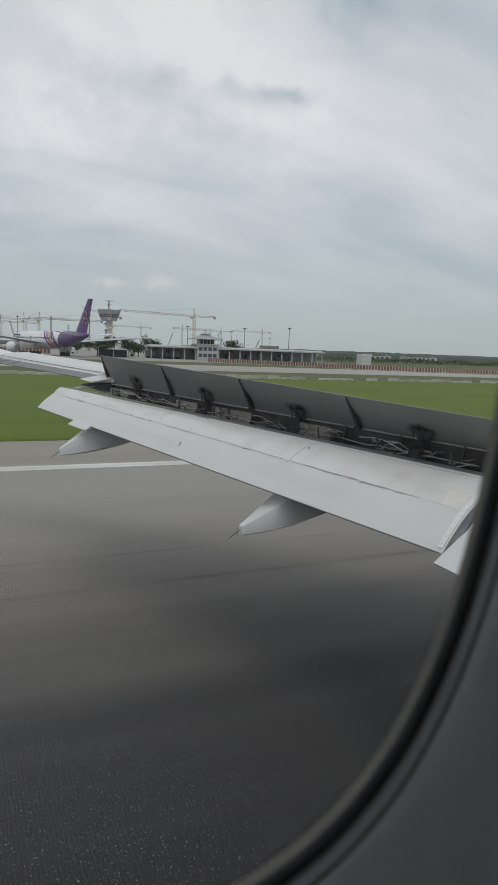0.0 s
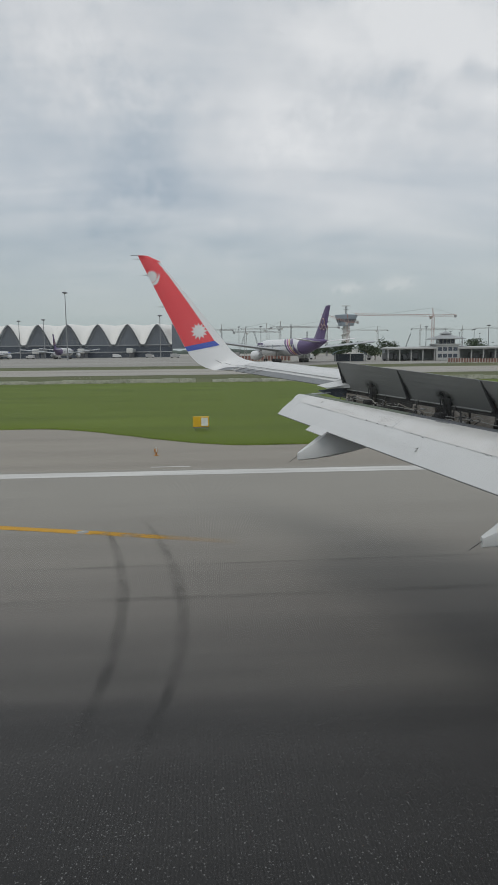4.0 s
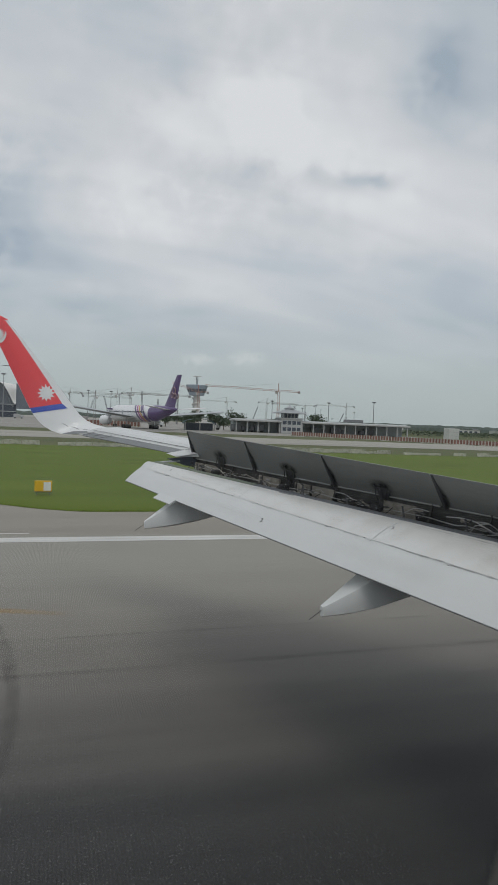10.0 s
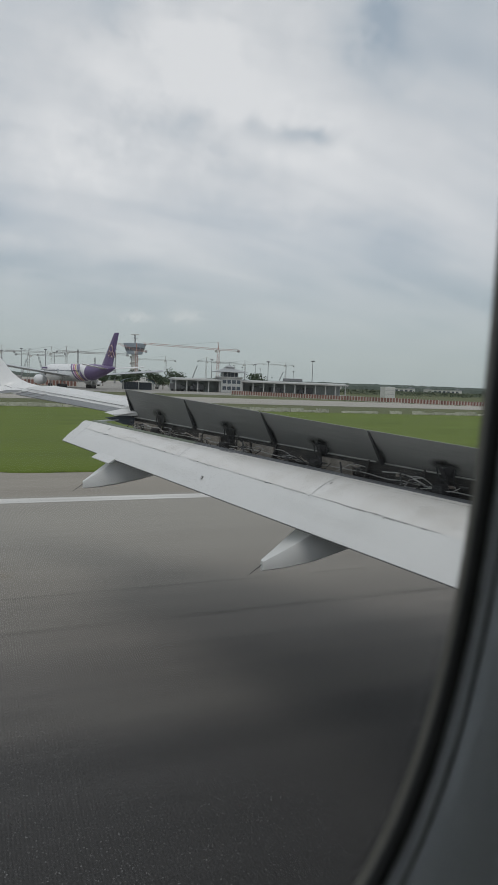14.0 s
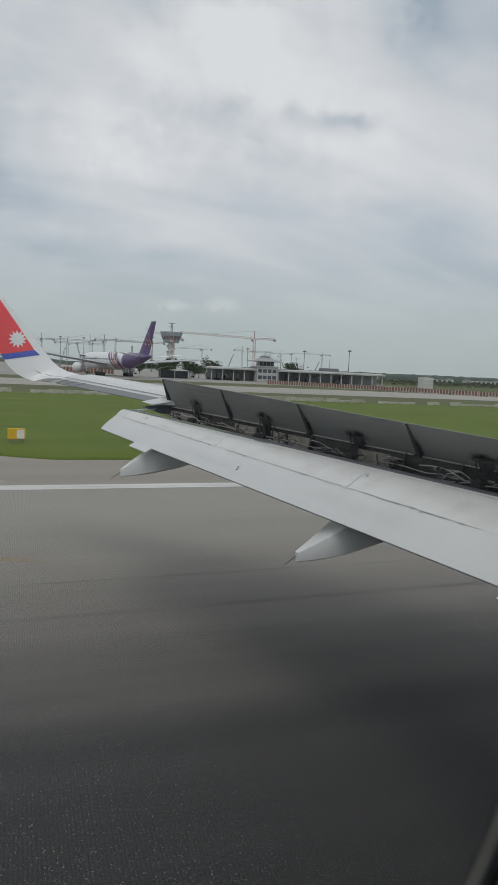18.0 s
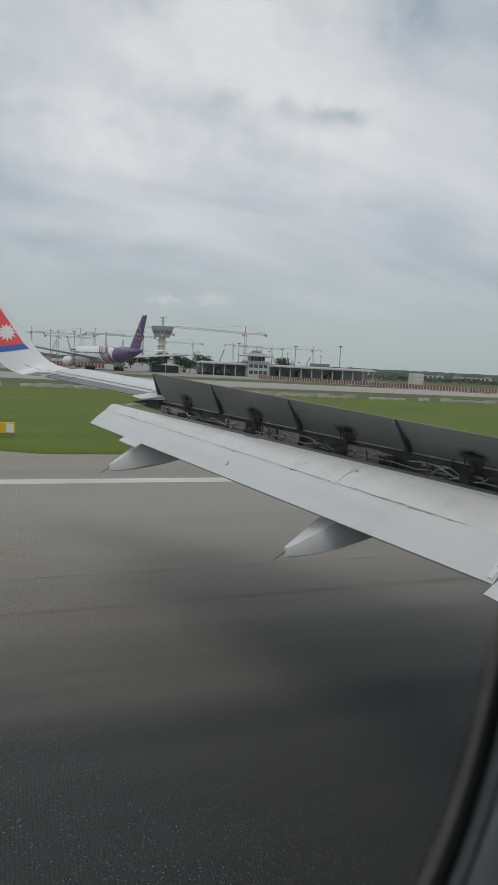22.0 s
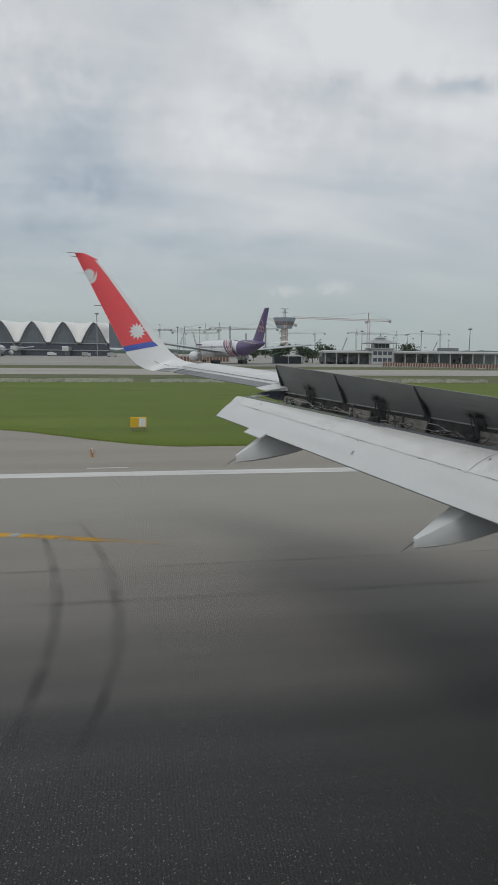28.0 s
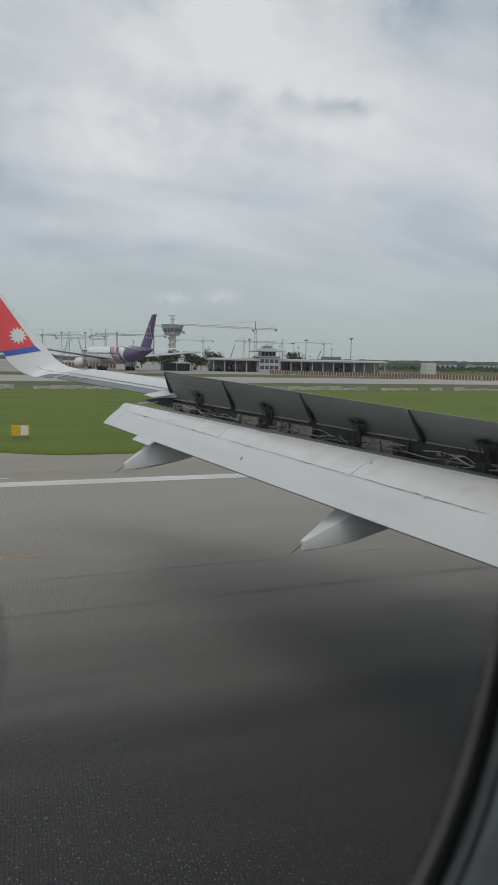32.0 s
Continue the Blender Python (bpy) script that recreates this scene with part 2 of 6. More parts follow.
def runway_mat():
    """Grooved asphalt with tyre rubber laid down along the middle of the strip and long streaks of wear."""
    m = bpy.data.materials.new("runway_asphalt")
    m.use_nodes = True
    nt = m.node_tree
    L = nt.links.new
    b = nt.nodes["Principled BSDF"]
    tc = nt.nodes.new("ShaderNodeTexCoord")
    sep = nt.nodes.new("ShaderNodeSeparateXYZ")
    L(tc.outputs["Object"], sep.inputs[0])

    def noise_tex(scale, stretch, detail=5.0, rough=0.6):
        mp = nt.nodes.new("ShaderNodeMapping"); mp.inputs["Scale"].default_value = stretch
        L(tc.outputs["Object"], mp.inputs["Vector"])
        n = nd(nt, "ShaderNodeTexNoise", Scale=scale, Detail=detail, Roughness=rough)
        L(mp.outputs[0], n.inputs["Vector"])
        return n.outputs["Fac"]

    streak = noise_tex(0.55, (0.035, 1, 1), 6.0)
    thin = noise_tex(2.2, (0.03, 1, 1), 4.0)
    patch = noise_tex(0.16, (0.5, 1, 1), 5.0)
    grit = noise_tex(26.0, (1, 1, 1), 6.0, 0.8)
    soft = noise_tex(0.5, (0.3, 1, 1), 4.0)

    def math2(op, a, bb):
        n = nt.nodes.new("ShaderNodeMath"); n.operation = op
        for i, v in enumerate((a, bb)):
            if isinstance(v, (int, float)):
                n.inputs[i].default_value = v
            else:
                L(v, n.inputs[i])
        return n.outputs[0]

    # distance from the centreline, shaken by the streaks
    off = math2('MULTIPLY', math2('SUBTRACT', streak, 0.5), 4.5)
    off = math2('ADD', off, math2('MULTIPLY', math2('SUBTRACT', patch, 0.5), 4.5))
    d = math2('ABSOLUTE', math2('ADD', sep.outputs["Y"], 1.6), 0)
    d = math2('ADD', d, off)
    ramp = nt.nodes.new("ShaderNodeValToRGB")
    el = ramp.color_ramp.elements
    el[0].position, el[0].color = 0.16, (0.0095, 0.0094, 0.0096, 1)
    el[1].position, el[1].color = 0.80, (0.295, 0.278, 0.245, 1)
    e = el.new(0.33); e.color = (0.0520, 0.0500, 0.0485, 1)
    e = el.new(0.44); e.color = (0.156, 0.145, 0.132, 1)
    e = el.new(0.57); e.color = (0.232, 0.215, 0.190, 1)
    L(math2('DIVIDE', d, 28.0), ramp.inputs[0])
    mul = nt.nodes.new("ShaderNodeMix"); mul.data_type = 'RGBA'; mul.blend_type = 'MULTIPLY'; mul.inputs[0].default_value = 1.0
    L(ramp.outputs[0], mul.inputs[6])
    v = math2('ADD', 0.79, math2('ADD', math2('MULTIPLY', thin, 0.20), math2('MULTIPLY', soft, 0.22)))
    v = math2('MULTIPLY', v, math2('MAXIMUM', 0.3, math2('ADD', -0.1, math2('MULTIPLY', grit, 2.2))))
    # saw-cut grooves across the strip
    wv = nt.nodes.new("ShaderNodeTexWave"); wv.bands_direction = 'X'; wv.inputs["Scale"].default_value = 7.5
    wv.inputs["Distortion"].default_value = 0.4
    L(tc.outputs["Object"], wv.inputs["Vector"])
    worn = nt.nodes.new("ShaderNodeMapRange")
    worn.inputs["From Min"].default_value, worn.inputs["From Max"].default_value = 0.40, 0.62
    worn.inputs["To Min"].default_value, worn.inputs["To Max"].default_value = 0.10, 0.34
    L(noise_tex(0.28, (0.5, 1, 1), 3.0), worn.inputs["Value"])
    v = math2('MULTIPLY', v, math2('ADD', 1.0, math2('MULTIPLY', math2('SUBTRACT', wv.outputs["Fac"], 0.5), worn.outputs[0])))
    cmb = nt.nodes.new("ShaderNodeCombineXYZ")
    for i in range(3):
        L(v, cmb.inputs[i])
    L(cmb.outputs[0], mul.inputs[7])
    # pale chips of aggregate
    vor = nd(nt, "ShaderNodeTexVoronoi", Scale=22.0)
    L(tc.outputs["Object"], vor.inputs["Vector"])
    chip = nt.nodes.new("ShaderNodeMapRange")
    chip.inputs["From Min"].default_value, chip.inputs["From Max"].default_value = 0.12, 0.22
    chip.inputs["To Min"].default_value, chip.inputs["To Max"].default_value = 0.6, 0.0
    L(vor.outputs["Distance"], chip.inputs["Value"])
    cx = nt.nodes.new("ShaderNodeMix"); cx.data_type = 'RGBA'; cx.inputs[7].default_value = (0.30, 0.30, 0.29, 1)
    sel = math2('MULTIPLY', chip.outputs[0], math2('GREATER_THAN', grit, 0.47))
    L(sel, cx.inputs[0]); L(mul.outputs[2], cx.inputs[6])
    L(cx.outputs[2], b.inputs["Base Color"])
    b.inputs["Roughness"].default_value = 0.82
    b.inputs["Specular IOR Level"].default_value = 0.36
    hsum = math2('ADD', math2('MULTIPLY', wv.outputs["Fac"], 0.2), grit)
    bp = nd(nt, "ShaderNodeBump", Strength=0.08, Distance=0.02)
    L(hsum, bp.inputs["Height"]); L(bp.outputs[0], b.inputs["Normal"])
    return m


M = dict(
    skin=mat("cream_flap_paint", (0.685, 0.68, 0.665), (0.56, 0.54, 0.505), 0.32, scale=1.3, stretch=(0.6, 2.2, 1), amount=0.6, bump=0.02, fine=16, coat=0.2),
    white=mat("wing_white_paint", (0.635, 0.64, 0.63), (0.52, 0.525, 0.515), 0.34, scale=0.9, stretch=(0.5, 1.6, 1), amount=0.45, bump=0.02, fine=14, coat=0.2),
    tipwhite=mat("winglet_white_paint", (0.78, 0.785, 0.78), (0.70, 0.705, 0.70), 0.34, scale=1.2, amount=0.5, bump=0.02, coat=0.2),
    # underside grey, with the shade below the wing put into it
    aileron=mat("aileron_shaded_grey", (0.225, 0.235, 0.24), (0.17, 0.18, 0.185), 0.5, scale=1.5, bump=0.03),
    grey=mat("wing_grey_paint", (0.46, 0.48, 0.50), (0.36, 0.38, 0.40), 0.4, scale=1.5, bump=0.03),
    fairing=mat("fairing_paint", (0.78, 0.785, 0.77), (0.60, 0.61, 0.60), 0.32, scale=2.2, amount=0.5, bump=0.03),
    green=mat("green_primer", (0.17, 0.20, 0.155), (0.11, 0.13, 0.10), 0.6, scale=3, amount=0.8, bump=0.05),
    shroud=mat("dark_shroud", (0.13, 0.14, 0.15), (0.08, 0.085, 0.09), 0.5, scale=3, amount=0.8, bump=0.05),
    spoiler=mat("spoiler_underside", (0.325, 0.33, 0.315), (0.215, 0.22, 0.215), 0.46, scale=0.7, amount=0.7, bump=0.02),
    # primer darkened: the shade of the open bay is in the colour
    bay=mat("shaded_bay_primer", (0.085, 0.08, 0.072), (0.018, 0.018, 0.018), 0.7, scale=3.5, amount=1.0, bump=0.2),
    beige=mat("bay_panel_primer", (0.40, 0.36, 0.31), (0.15, 0.135, 0.115), 0.7, scale=6, amount=0.9, bump=0.2),
    dark=mat("dark_rubber", (0.022, 0.022, 0.023), (0.035, 0.035, 0.036), 0.6, scale=8, bump=0.1),
    seam=mat("thin_seam_sealant", (0.42, 0.42, 0.41), (0.17, 0.17, 0.165), 0.7, scale=9, amount=1.0, bump=0.1),
    steel=mat("bare_metal", (0.42, 0.42, 0.41), (0.22, 0.22, 0.21), 0.38, metal=0.85, scale=9, bump=0.08),
    pipe=mat("pipe_metal", (0.50, 0.50, 0.48), (0.26, 0.25, 0.23), 0.45, metal=0.15, scale=9, bump=0.05),
    seal=mat("grey_sealant", (0.34, 0.34, 0.33), (0.16, 0.16, 0.16), 0.7, scale=12, amount=1.0, bump=0.2),
    red=mat("red_paint", (0.82, 0.075, 0.085), (0.75, 0.075, 0.085), 0.35, scale=2, amount=0.5, bump=0.02),
    blue=mat("blue_paint", (0.045, 0.09, 0.44), (0.05, 0.095, 0.38), 0.35, scale=2, bump=0.02),
    logo=mat("logo_white", (0.78, 0.78, 0.77), (0.70, 0.70, 0.69), 0.4, scale=3, bump=0.02),
    ink=mat("stencil_ink", (0.03, 0.03, 0.032), (0.06, 0.06, 0.06), 0.6, scale=8, bump=0.0),
    wall=mat("cabin_plastic", (0.66, 0.70, 0.74), (0.60, 0.64, 0.68), 0.55, scale=5, amount=0.4, bump=0.08, fine=220),
    tan=mat("tan_sealant", (0.13, 0.122, 0.10), (0.09, 0.084, 0.07), 0.7, scale=60, bump=0.05),
    cabin=mat("cabin_lining", (0.80, 0.80, 0.79), (0.74, 0.74, 0.73), 0.7, scale=2, bump=0.05),
    runway=runway_mat(),
    shoulder=mat("shoulder_asphalt", (0.335, 0.305, 0.258), (0.24, 0.218, 0.186), 0.85, scale=0.35, stretch=(0.08, 1, 1), amount=0.9, bump=0.3, fine=25),
    taxi=mat("taxiway_concrete", (0.41, 0.385, 0.34), (0.29, 0.275, 0.245), 0.85, scale=0.10, stretch=(0.12, 1, 1), amount=0.9, bump=0.2, fine=6),
    apron=mat("apron_concrete", (0.35, 0.335, 0.30), (0.25, 0.24, 0.22), 0.85, scale=0.03, stretch=(0.3, 1, 1), amount=0.9, bump=0.2, fine=3),
    grass=mat("mown_grass", (0.116, 0.166, 0.003), (0.074, 0.110, 0.003), 0.9, scale=0.2, stretch=(0.25, 1, 1), amount=0.9, bump=0.7, fine=9),
    drygrass=mat("rough_grass", (0.115, 0.125, 0.045), (0.07, 0.085, 0.025), 0.9, scale=0.08, stretch=(0.2, 1, 1), amount=0.9, bump=0.6, fine=4),
    paint_w=mat("white_line_paint", (0.70, 0.69, 0.66), (0.40, 0.39, 0.365), 0.7, scale=0.9, stretch=(0.25, 2, 1), amount=0.75, bump=0.15, fine=18),
    paint_y=mat("yellow_line_paint", (0.62, 0.33, 0.012), (0.42, 0.21, 0.012), 0.7, scale=1.2, stretch=(0.3, 2, 1), amount=0.8, bump=0.15, fine=20),
    tyre=mat("tyre_rubber_mark", (0.036, 0.035, 0.034), (0.085, 0.082, 0.076), 0.85, scale=1.6, stretch=(0.2, 2, 1), amount=0.9, bump=0.3, fine=25),
    concrete=mat("stained_concrete", (0.66, 0.64, 0.57), (0.10, 0.125, 0.055), 0.85, scale=0.8, stretch=(0.6, 1, 1), amount=1.0, bump=0.3, fine=5, island=0.15),
    wallwhite=mat("white_render", (0.62, 0.62, 0.60), (0.50, 0.50, 0.48), 0.8, scale=0.2, bump=0.05),
    roofgrey=mat("grey_roof_sheet", (0.36, 0.375, 0.38), (0.28, 0.29, 0.30), 0.6, scale=0.15, bump=0.05),
    roofblue=mat("blue_green_roof", (0.13, 0.20, 0.23), (0.10, 0.155, 0.18), 0.6, scale=0.15, bump=0.05),
    membrane=mat("white_roof_membrane", (0.80, 0.79, 0.76), (0.70, 0.69, 0.66), 0.75, scale=0.08, amount=0.6, bump=0.03),
    palewall=mat("pale_grey_render", (0.46, 0.465, 0.455), (0.36, 0.365, 0.355), 0.8, scale=0.2, bump=0.05),
    # this glass and the truss steel are lightened to paint distance haze
    facade=mat("hazed_facade_glass", (0.085, 0.10, 0.125), (0.06, 0.07, 0.09), 0.18, scale=0.3, bump=0.0),
    truss=mat("hazed_steel_truss", (0.23, 0.235, 0.245), (0.17, 0.175, 0.18), 0.5, metal=0.3, scale=1, bump=0.05),
    cabblue=mat("blue_grey_cladding", (0.36, 0.42, 0.48), (0.30, 0.35, 0.41), 0.5, scale=0.3, bump=0.03),
    tower=mat("tower_concrete", (0.68, 0.68, 0.65), (0.56, 0.56, 0.54), 0.8, scale=0.2, bump=0.1),
    # colour paled to carry the haze over the far cranes
    craney=mat("hazed_crane_steel", (0.34, 0.325, 0.315), (0.26, 0.25, 0.245), 0.6, metal=0.2, scale=1, bump=0.05, island=0.2),
    craner=mat("crane_red_steel", (0.42, 0.16, 0.12), (0.45, 0.36, 0.33), 0.6, metal=0.1, scale=0.25, amount=1.0, bump=0.05),
    # pole grey lightened for haze across the apron
    pole=mat("hazed_galvanised_pole", (0.31, 0.32, 0.325), (0.24, 0.245, 0.25), 0.5, metal=0.5, scale=1, bump=0.05),
    hoard_r=mat("red_brown_hoarding", (0.25, 0.115, 0.09), (0.16, 0.085, 0.07), 0.7, scale=0.6, amount=0.9, bump=0.1, island=0.22),
    hoard_w=mat("white_hoarding", (0.48, 0.45, 0.41), (0.34, 0.31, 0.28), 0.7, scale=0.8, amount=0.9, bump=0.1, island=0.15),
    # leaf, far tree and scrub greens have haze mixed into their colours
    leaf=mat("hazed_tree_leaves", (0.06, 0.09, 0.042), (0.038, 0.06, 0.03), 0.7, scale=0.8, amount=1.0, bump=0.1),
    farwood=mat("hazed_far_trees", (0.105, 0.128, 0.108), (0.078, 0.098, 0.086), 0.9, scale=0.05, amount=1.0, bump=0.1, fine=0.8),
    scrub=mat("hazed_scrub_leaves", (0.095, 0.12, 0.075), (0.07, 0.09, 0.06), 0.9, scale=0.05, amount=1.0, bump=0.1, fine=0.8),
    bark=mat("bark", (0.12, 0.09, 0.065), (0.08, 0.06, 0.045), 0.9, scale=3, bump=0.3),
    jetwhite=mat("jet_white_paint", (0.78, 0.78, 0.78), (0.70, 0.70, 0.71), 0.35, scale=0.2, bump=0.0),
    purple=mat("purple_paint", (0.125, 0.078, 0.20), (0.105, 0.068, 0.175), 0.35, scale=0.3, bump=0.0),
    gold=mat("gold_paint", (0.55, 0.34, 0.10), (0.48, 0.28, 0.09), 0.4, scale=0.5, bump=0.0),
    palegold=mat("pale_gold_paint", (0.42, 0.30, 0.30), (0.36, 0.25, 0.27), 0.4, scale=0.5, bump=0.0),
    pink=mat("magenta_paint", (0.42, 0.10, 0.28), (0.36, 0.08, 0.24), 0.4, scale=0.5, bump=0.0),
    yellow=mat("yellow_sign_face", (0.75, 0.45, 0.02), (0.65, 0.38, 0.02), 0.5, scale=3, bump=0.02),
    orange=mat("orange_lamp_body", (0.46, 0.20, 0.03), (0.30, 0.13, 0.03), 0.5, scale=6, bump=0.05),
    lens=mat("lamp_lens", (0.6, 0.6, 0.56), (0.4, 0.4, 0.38), 0.15, scale=5, bump=0.0),
    netting=mat("green_netting", (0.10, 0.155, 0.125), (0.07, 0.11, 0.09), 0.8, scale=0.4, bump=0.1),
    vehicle=mat("vehicle_paint", (0.6, 0.6, 0.6), (0.5, 0.5, 0.5), 0.35, scale=1, bump=0.0, island=0.4),
    archglass=mat("arch_glass", (0.17, 0.19, 0.22), (0.11, 0.125, 0.15), 0.2, scale=0.25, bump=0.0),
    darkvan=mat("dark_vehicle_paint", (0.12, 0.125, 0.13), (0.07, 0.075, 0.08), 0.4, scale=1, bump=0.0, island=0.4),
    arm=mat("sooty_metal", (0.075, 0.075, 0.075), (0.04, 0.04, 0.04), 0.6, scale=6, bump=0.1),
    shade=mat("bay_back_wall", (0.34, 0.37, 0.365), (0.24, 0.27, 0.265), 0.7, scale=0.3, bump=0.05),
    glass=glass_mat("window_pane_glass"),
)



def film_mat(name, colour, cover, scale=1.1, soft=False):
    """A thin worn film of rubber that lets the surface under it show through in streaks."""
    m = bpy.data.materials.new(name)
    m.use_nodes = True
    nt = m.node_tree
    L = nt.links.new
    b = nt.nodes["Principled BSDF"]
    b.inputs["Base Color"].default_value, b.inputs["Roughness"].default_value = (*colour, 1), 0.85
    tc = nt.nodes.new("ShaderNodeTexCoord")
    mp = nt.nodes.new("ShaderNodeMapping"); mp.inputs["Scale"].default_value = (1, 1, 1)
    n = nd(nt, "ShaderNodeTexNoise", Scale=scale, Detail=5.0, Roughness=0.65)
    L(tc.outputs["Object"], mp.inputs["Vector"]); L(mp.outputs[0], n.inputs["Vector"])
    mr = nt.nodes.new("ShaderNodeMapRange")
    mr.inputs["From Min"].default_value, mr.inputs["From Max"].default_value = 0.32, 0.68
    mr.inputs["To Min"].default_value, mr.inputs["To Max"].default_value = 0.0, cover
    L(n.outputs["Fac"], mr.inputs["Value"])
    if not soft:
        L(mr.outputs[0], b.inputs["Alpha"])
        return m
    # thins out towards both edges
    uv = nt.nodes.new("ShaderNodeUVMap")
    sx = nt.nodes.new("ShaderNodeSeparateXYZ")
    L(uv.outputs[0], sx.inputs[0])
    ab = nt.nodes.new("ShaderNodeMath"); ab.operation = 'ABSOLUTE'
    L(sx.outputs["X"], ab.inputs[0])
    er = nt.nodes.new("ShaderNodeMapRange"); er.interpolation_type = 'SMOOTHSTEP'
    er.inputs["From Min"].default_value, er.inputs["From Max"].default_value = 0.25, 1.0
    er.inputs["To Min"].default_value, er.inputs["To Max"].default_value = 1.0, 0.0
    L(ab.outputs[0], er.inputs["Value"])
    en = nt.nodes.new("ShaderNodeMapRange"); en.interpolation_type = 'SMOOTHSTEP'
    en.inputs["From Min"].default_value, en.inputs["From Max"].default_value = 0.0, 0.3
    L(sx.outputs["Y"], en.inputs["Value"])
    m1 = nt.nodes.new("ShaderNodeMath"); m1.operation = 'MULTIPLY'
    m3 = nt.nodes.new("ShaderNodeMath"); m3.operation = 'MULTIPLY'
    L(mr.outputs[0], m1.inputs[0]); L(er.outputs[0], m1.inputs[1]); L(m1.outputs[0], m3.inputs[0]); L(en.outputs[0], m3.inputs[1]); L(m3.outputs[0], b.inputs["Alpha"])
    return m


M["film"] = film_mat("tyre_rubber_film", (0.02, 0.02, 0.02), 0.27, 1.1, True)
M["thinfilm"] = film_mat("faint_rubber_film", (0.02, 0.02, 0.02), 0.16, 0.6, True)
M["dirt"] = film_mat("grey_dirt_smear", (0.36, 0.355, 0.34), 0.6, 7.0)


def blot_mat(name, colour, cover, scale, base):
    """A soft-edged blot of grease or dirt."""
    m = film_mat(name, colour, cover, scale)
    nt = m.node_tree
    L = nt.links.new
    b = nt.nodes["Principled BSDF"]
    noise_out = b.inputs["Alpha"].links[0].from_socket
    tc = nt.nodes.new("ShaderNodeUVMap")
    gr = nt.nodes.new("ShaderNodeVectorMath"); gr.operation = 'LENGTH'
    L(tc.outputs[0], gr.inputs[0])
    mr = nt.nodes.new("ShaderNodeMapRange")
    mr.inputs["From Min"].default_value, mr.inputs["From Max"].default_value = 0.15, 0.95
    mr.inputs["To Min"].default_value, mr.inputs["To Max"].default_value = 1.3 * min(1, base * 3), 0.0
    L(gr.outputs["Value"], mr.inputs["Value"])
    mu = nt.nodes.new("ShaderNodeMath"); mu.operation = 'MULTIPLY'; mu.use_clamp = True
    ad = nt.nodes.new("ShaderNodeMath"); ad.operation = 'ADD'; ad.inputs[1].default_value = base
    L(noise_out, ad.inputs[0]); L(ad.outputs[0], mu.inputs[0]); L(mr.outputs[0], mu.inputs[1]); L(mu.outputs[0], b.inputs["Alpha"])
    return m


M["soot"] = blot_mat("black_grease_blot", (0.012, 0.012, 0.012), 1.0, 9.0, 0.26)
M["grime"] = blot_mat("brown_run_off", (0.34, 0.29, 0.22), 0.34, 4.0, 0.06)
M["smear"] = blot_mat("grey_seam_dirt", (0.20, 0.20, 0.19), 0.55, 9.0, 0.06)
M["oil"] = blot_mat("brown_dirt_stain", (0.30, 0.28, 0.23), 0.22, 3.0, 0.05)

# ---------------- builders ----------------


def thing(name, loc=(0, 0, 0), label="", category="", group="", kind="", turn=0):
    ob = new(name)
    ob.matrix_basis = pose(*loc, 0, 0, turn)
    return tagged(ob, label, category, group, kind)


def part(name, bm, material, parent=None, label="", smooth=True, kind=""):
    """Links a bmesh as one mesh object under a thing or a part."""
    me = bpy.data.meshes.new(name)
    bmesh.ops.recalc_face_normals(bm, faces=bm.faces)
    bm.to_mesh(me)
    bm.free()
    me.materials.append(material)
    if smooth:
        for p in me.polygons:
            p.use_smooth = True
        me.set_sharp_from_angle(angle=radians(32))
    ob = new(name, me)
    ob.parent = parent
    return tagged(ob, label, kind=kind)


def share(name, me, parent, m):
    ob = new(name, me)
    ob.parent = parent
    ob.matrix_basis = m
    return ob


def structure(name, bm, material, label, category, smooth=False, kind="structure"):
    return tagged(part(name, bm, material, None, "", smooth), label, category, "", kind)


def box(bm, a, b, bevel=0.0):
    r = bmesh.ops.create_cube(bm, size=1.0)
    c = [(a[i] + b[i]) / 2 for i in range(3)]
    s = [abs(b[i] - a[i]) for i in range(3)]
    for v in r["verts"]:
        v.co = Vector((c[0] + v.co.x * s[0], c[1] + v.co.y * s[1], c[2] + v.co.z * s[2]))
    if bevel:
        es = list({e for v in r["verts"] for e in v.link_edges})
        bmesh.ops.bevel(bm, geom=es, offset=bevel, segments=1, affect='EDGES')
    return bm


def boxed(a, b, bevel=0.0):
    return box(bmesh.new(), a, b, bevel)


def loft(bm, rings, closed=True, caps=True):
    """Skins a row of rings of equally many points."""
    vs = [[bm.verts.new(p) for p in r] for r in rings]
    n = len(vs[0])
    for a, b in zip(vs, vs[1:]):
        for i in range(n if closed else n - 1):
            j = (i + 1) % n
            bm.faces.new((a[i], a[j], b[j], b[i]))
    if caps and closed:
        bm.faces.new(vs[0][::-1])
        bm.faces.new(vs[-1])
    return bm


def tube(bm, pts, r, sides=6):
    """A pipe through points; r is one radius or one for each point."""
    pts = [Vector(p) for p in pts]
    rs = r if isinstance(r, (list, tuple)) else [r] * len(pts)
    rings = []
    for i, p in enumerate(pts):
        d = (pts[min(i + 1, len(pts) - 1)] - pts[max(i - 1, 0)]).normalized()
        side = d.orthogonal() if abs(d.z) > 0.95 else d.cross(Vector((0, 0, 1)))
        side.normalize()
        up = side.cross(d)
        rings.append([p + (side * math.cos(2 * math.pi * k / sides) + up * math.sin(2 * math.pi * k / sides)) * rs[i] for k in range(sides)])
    return loft(bm, rings)


def lerp(a, b, t):
    return tuple(x + (y - x) * t for x, y in zip(a, b))


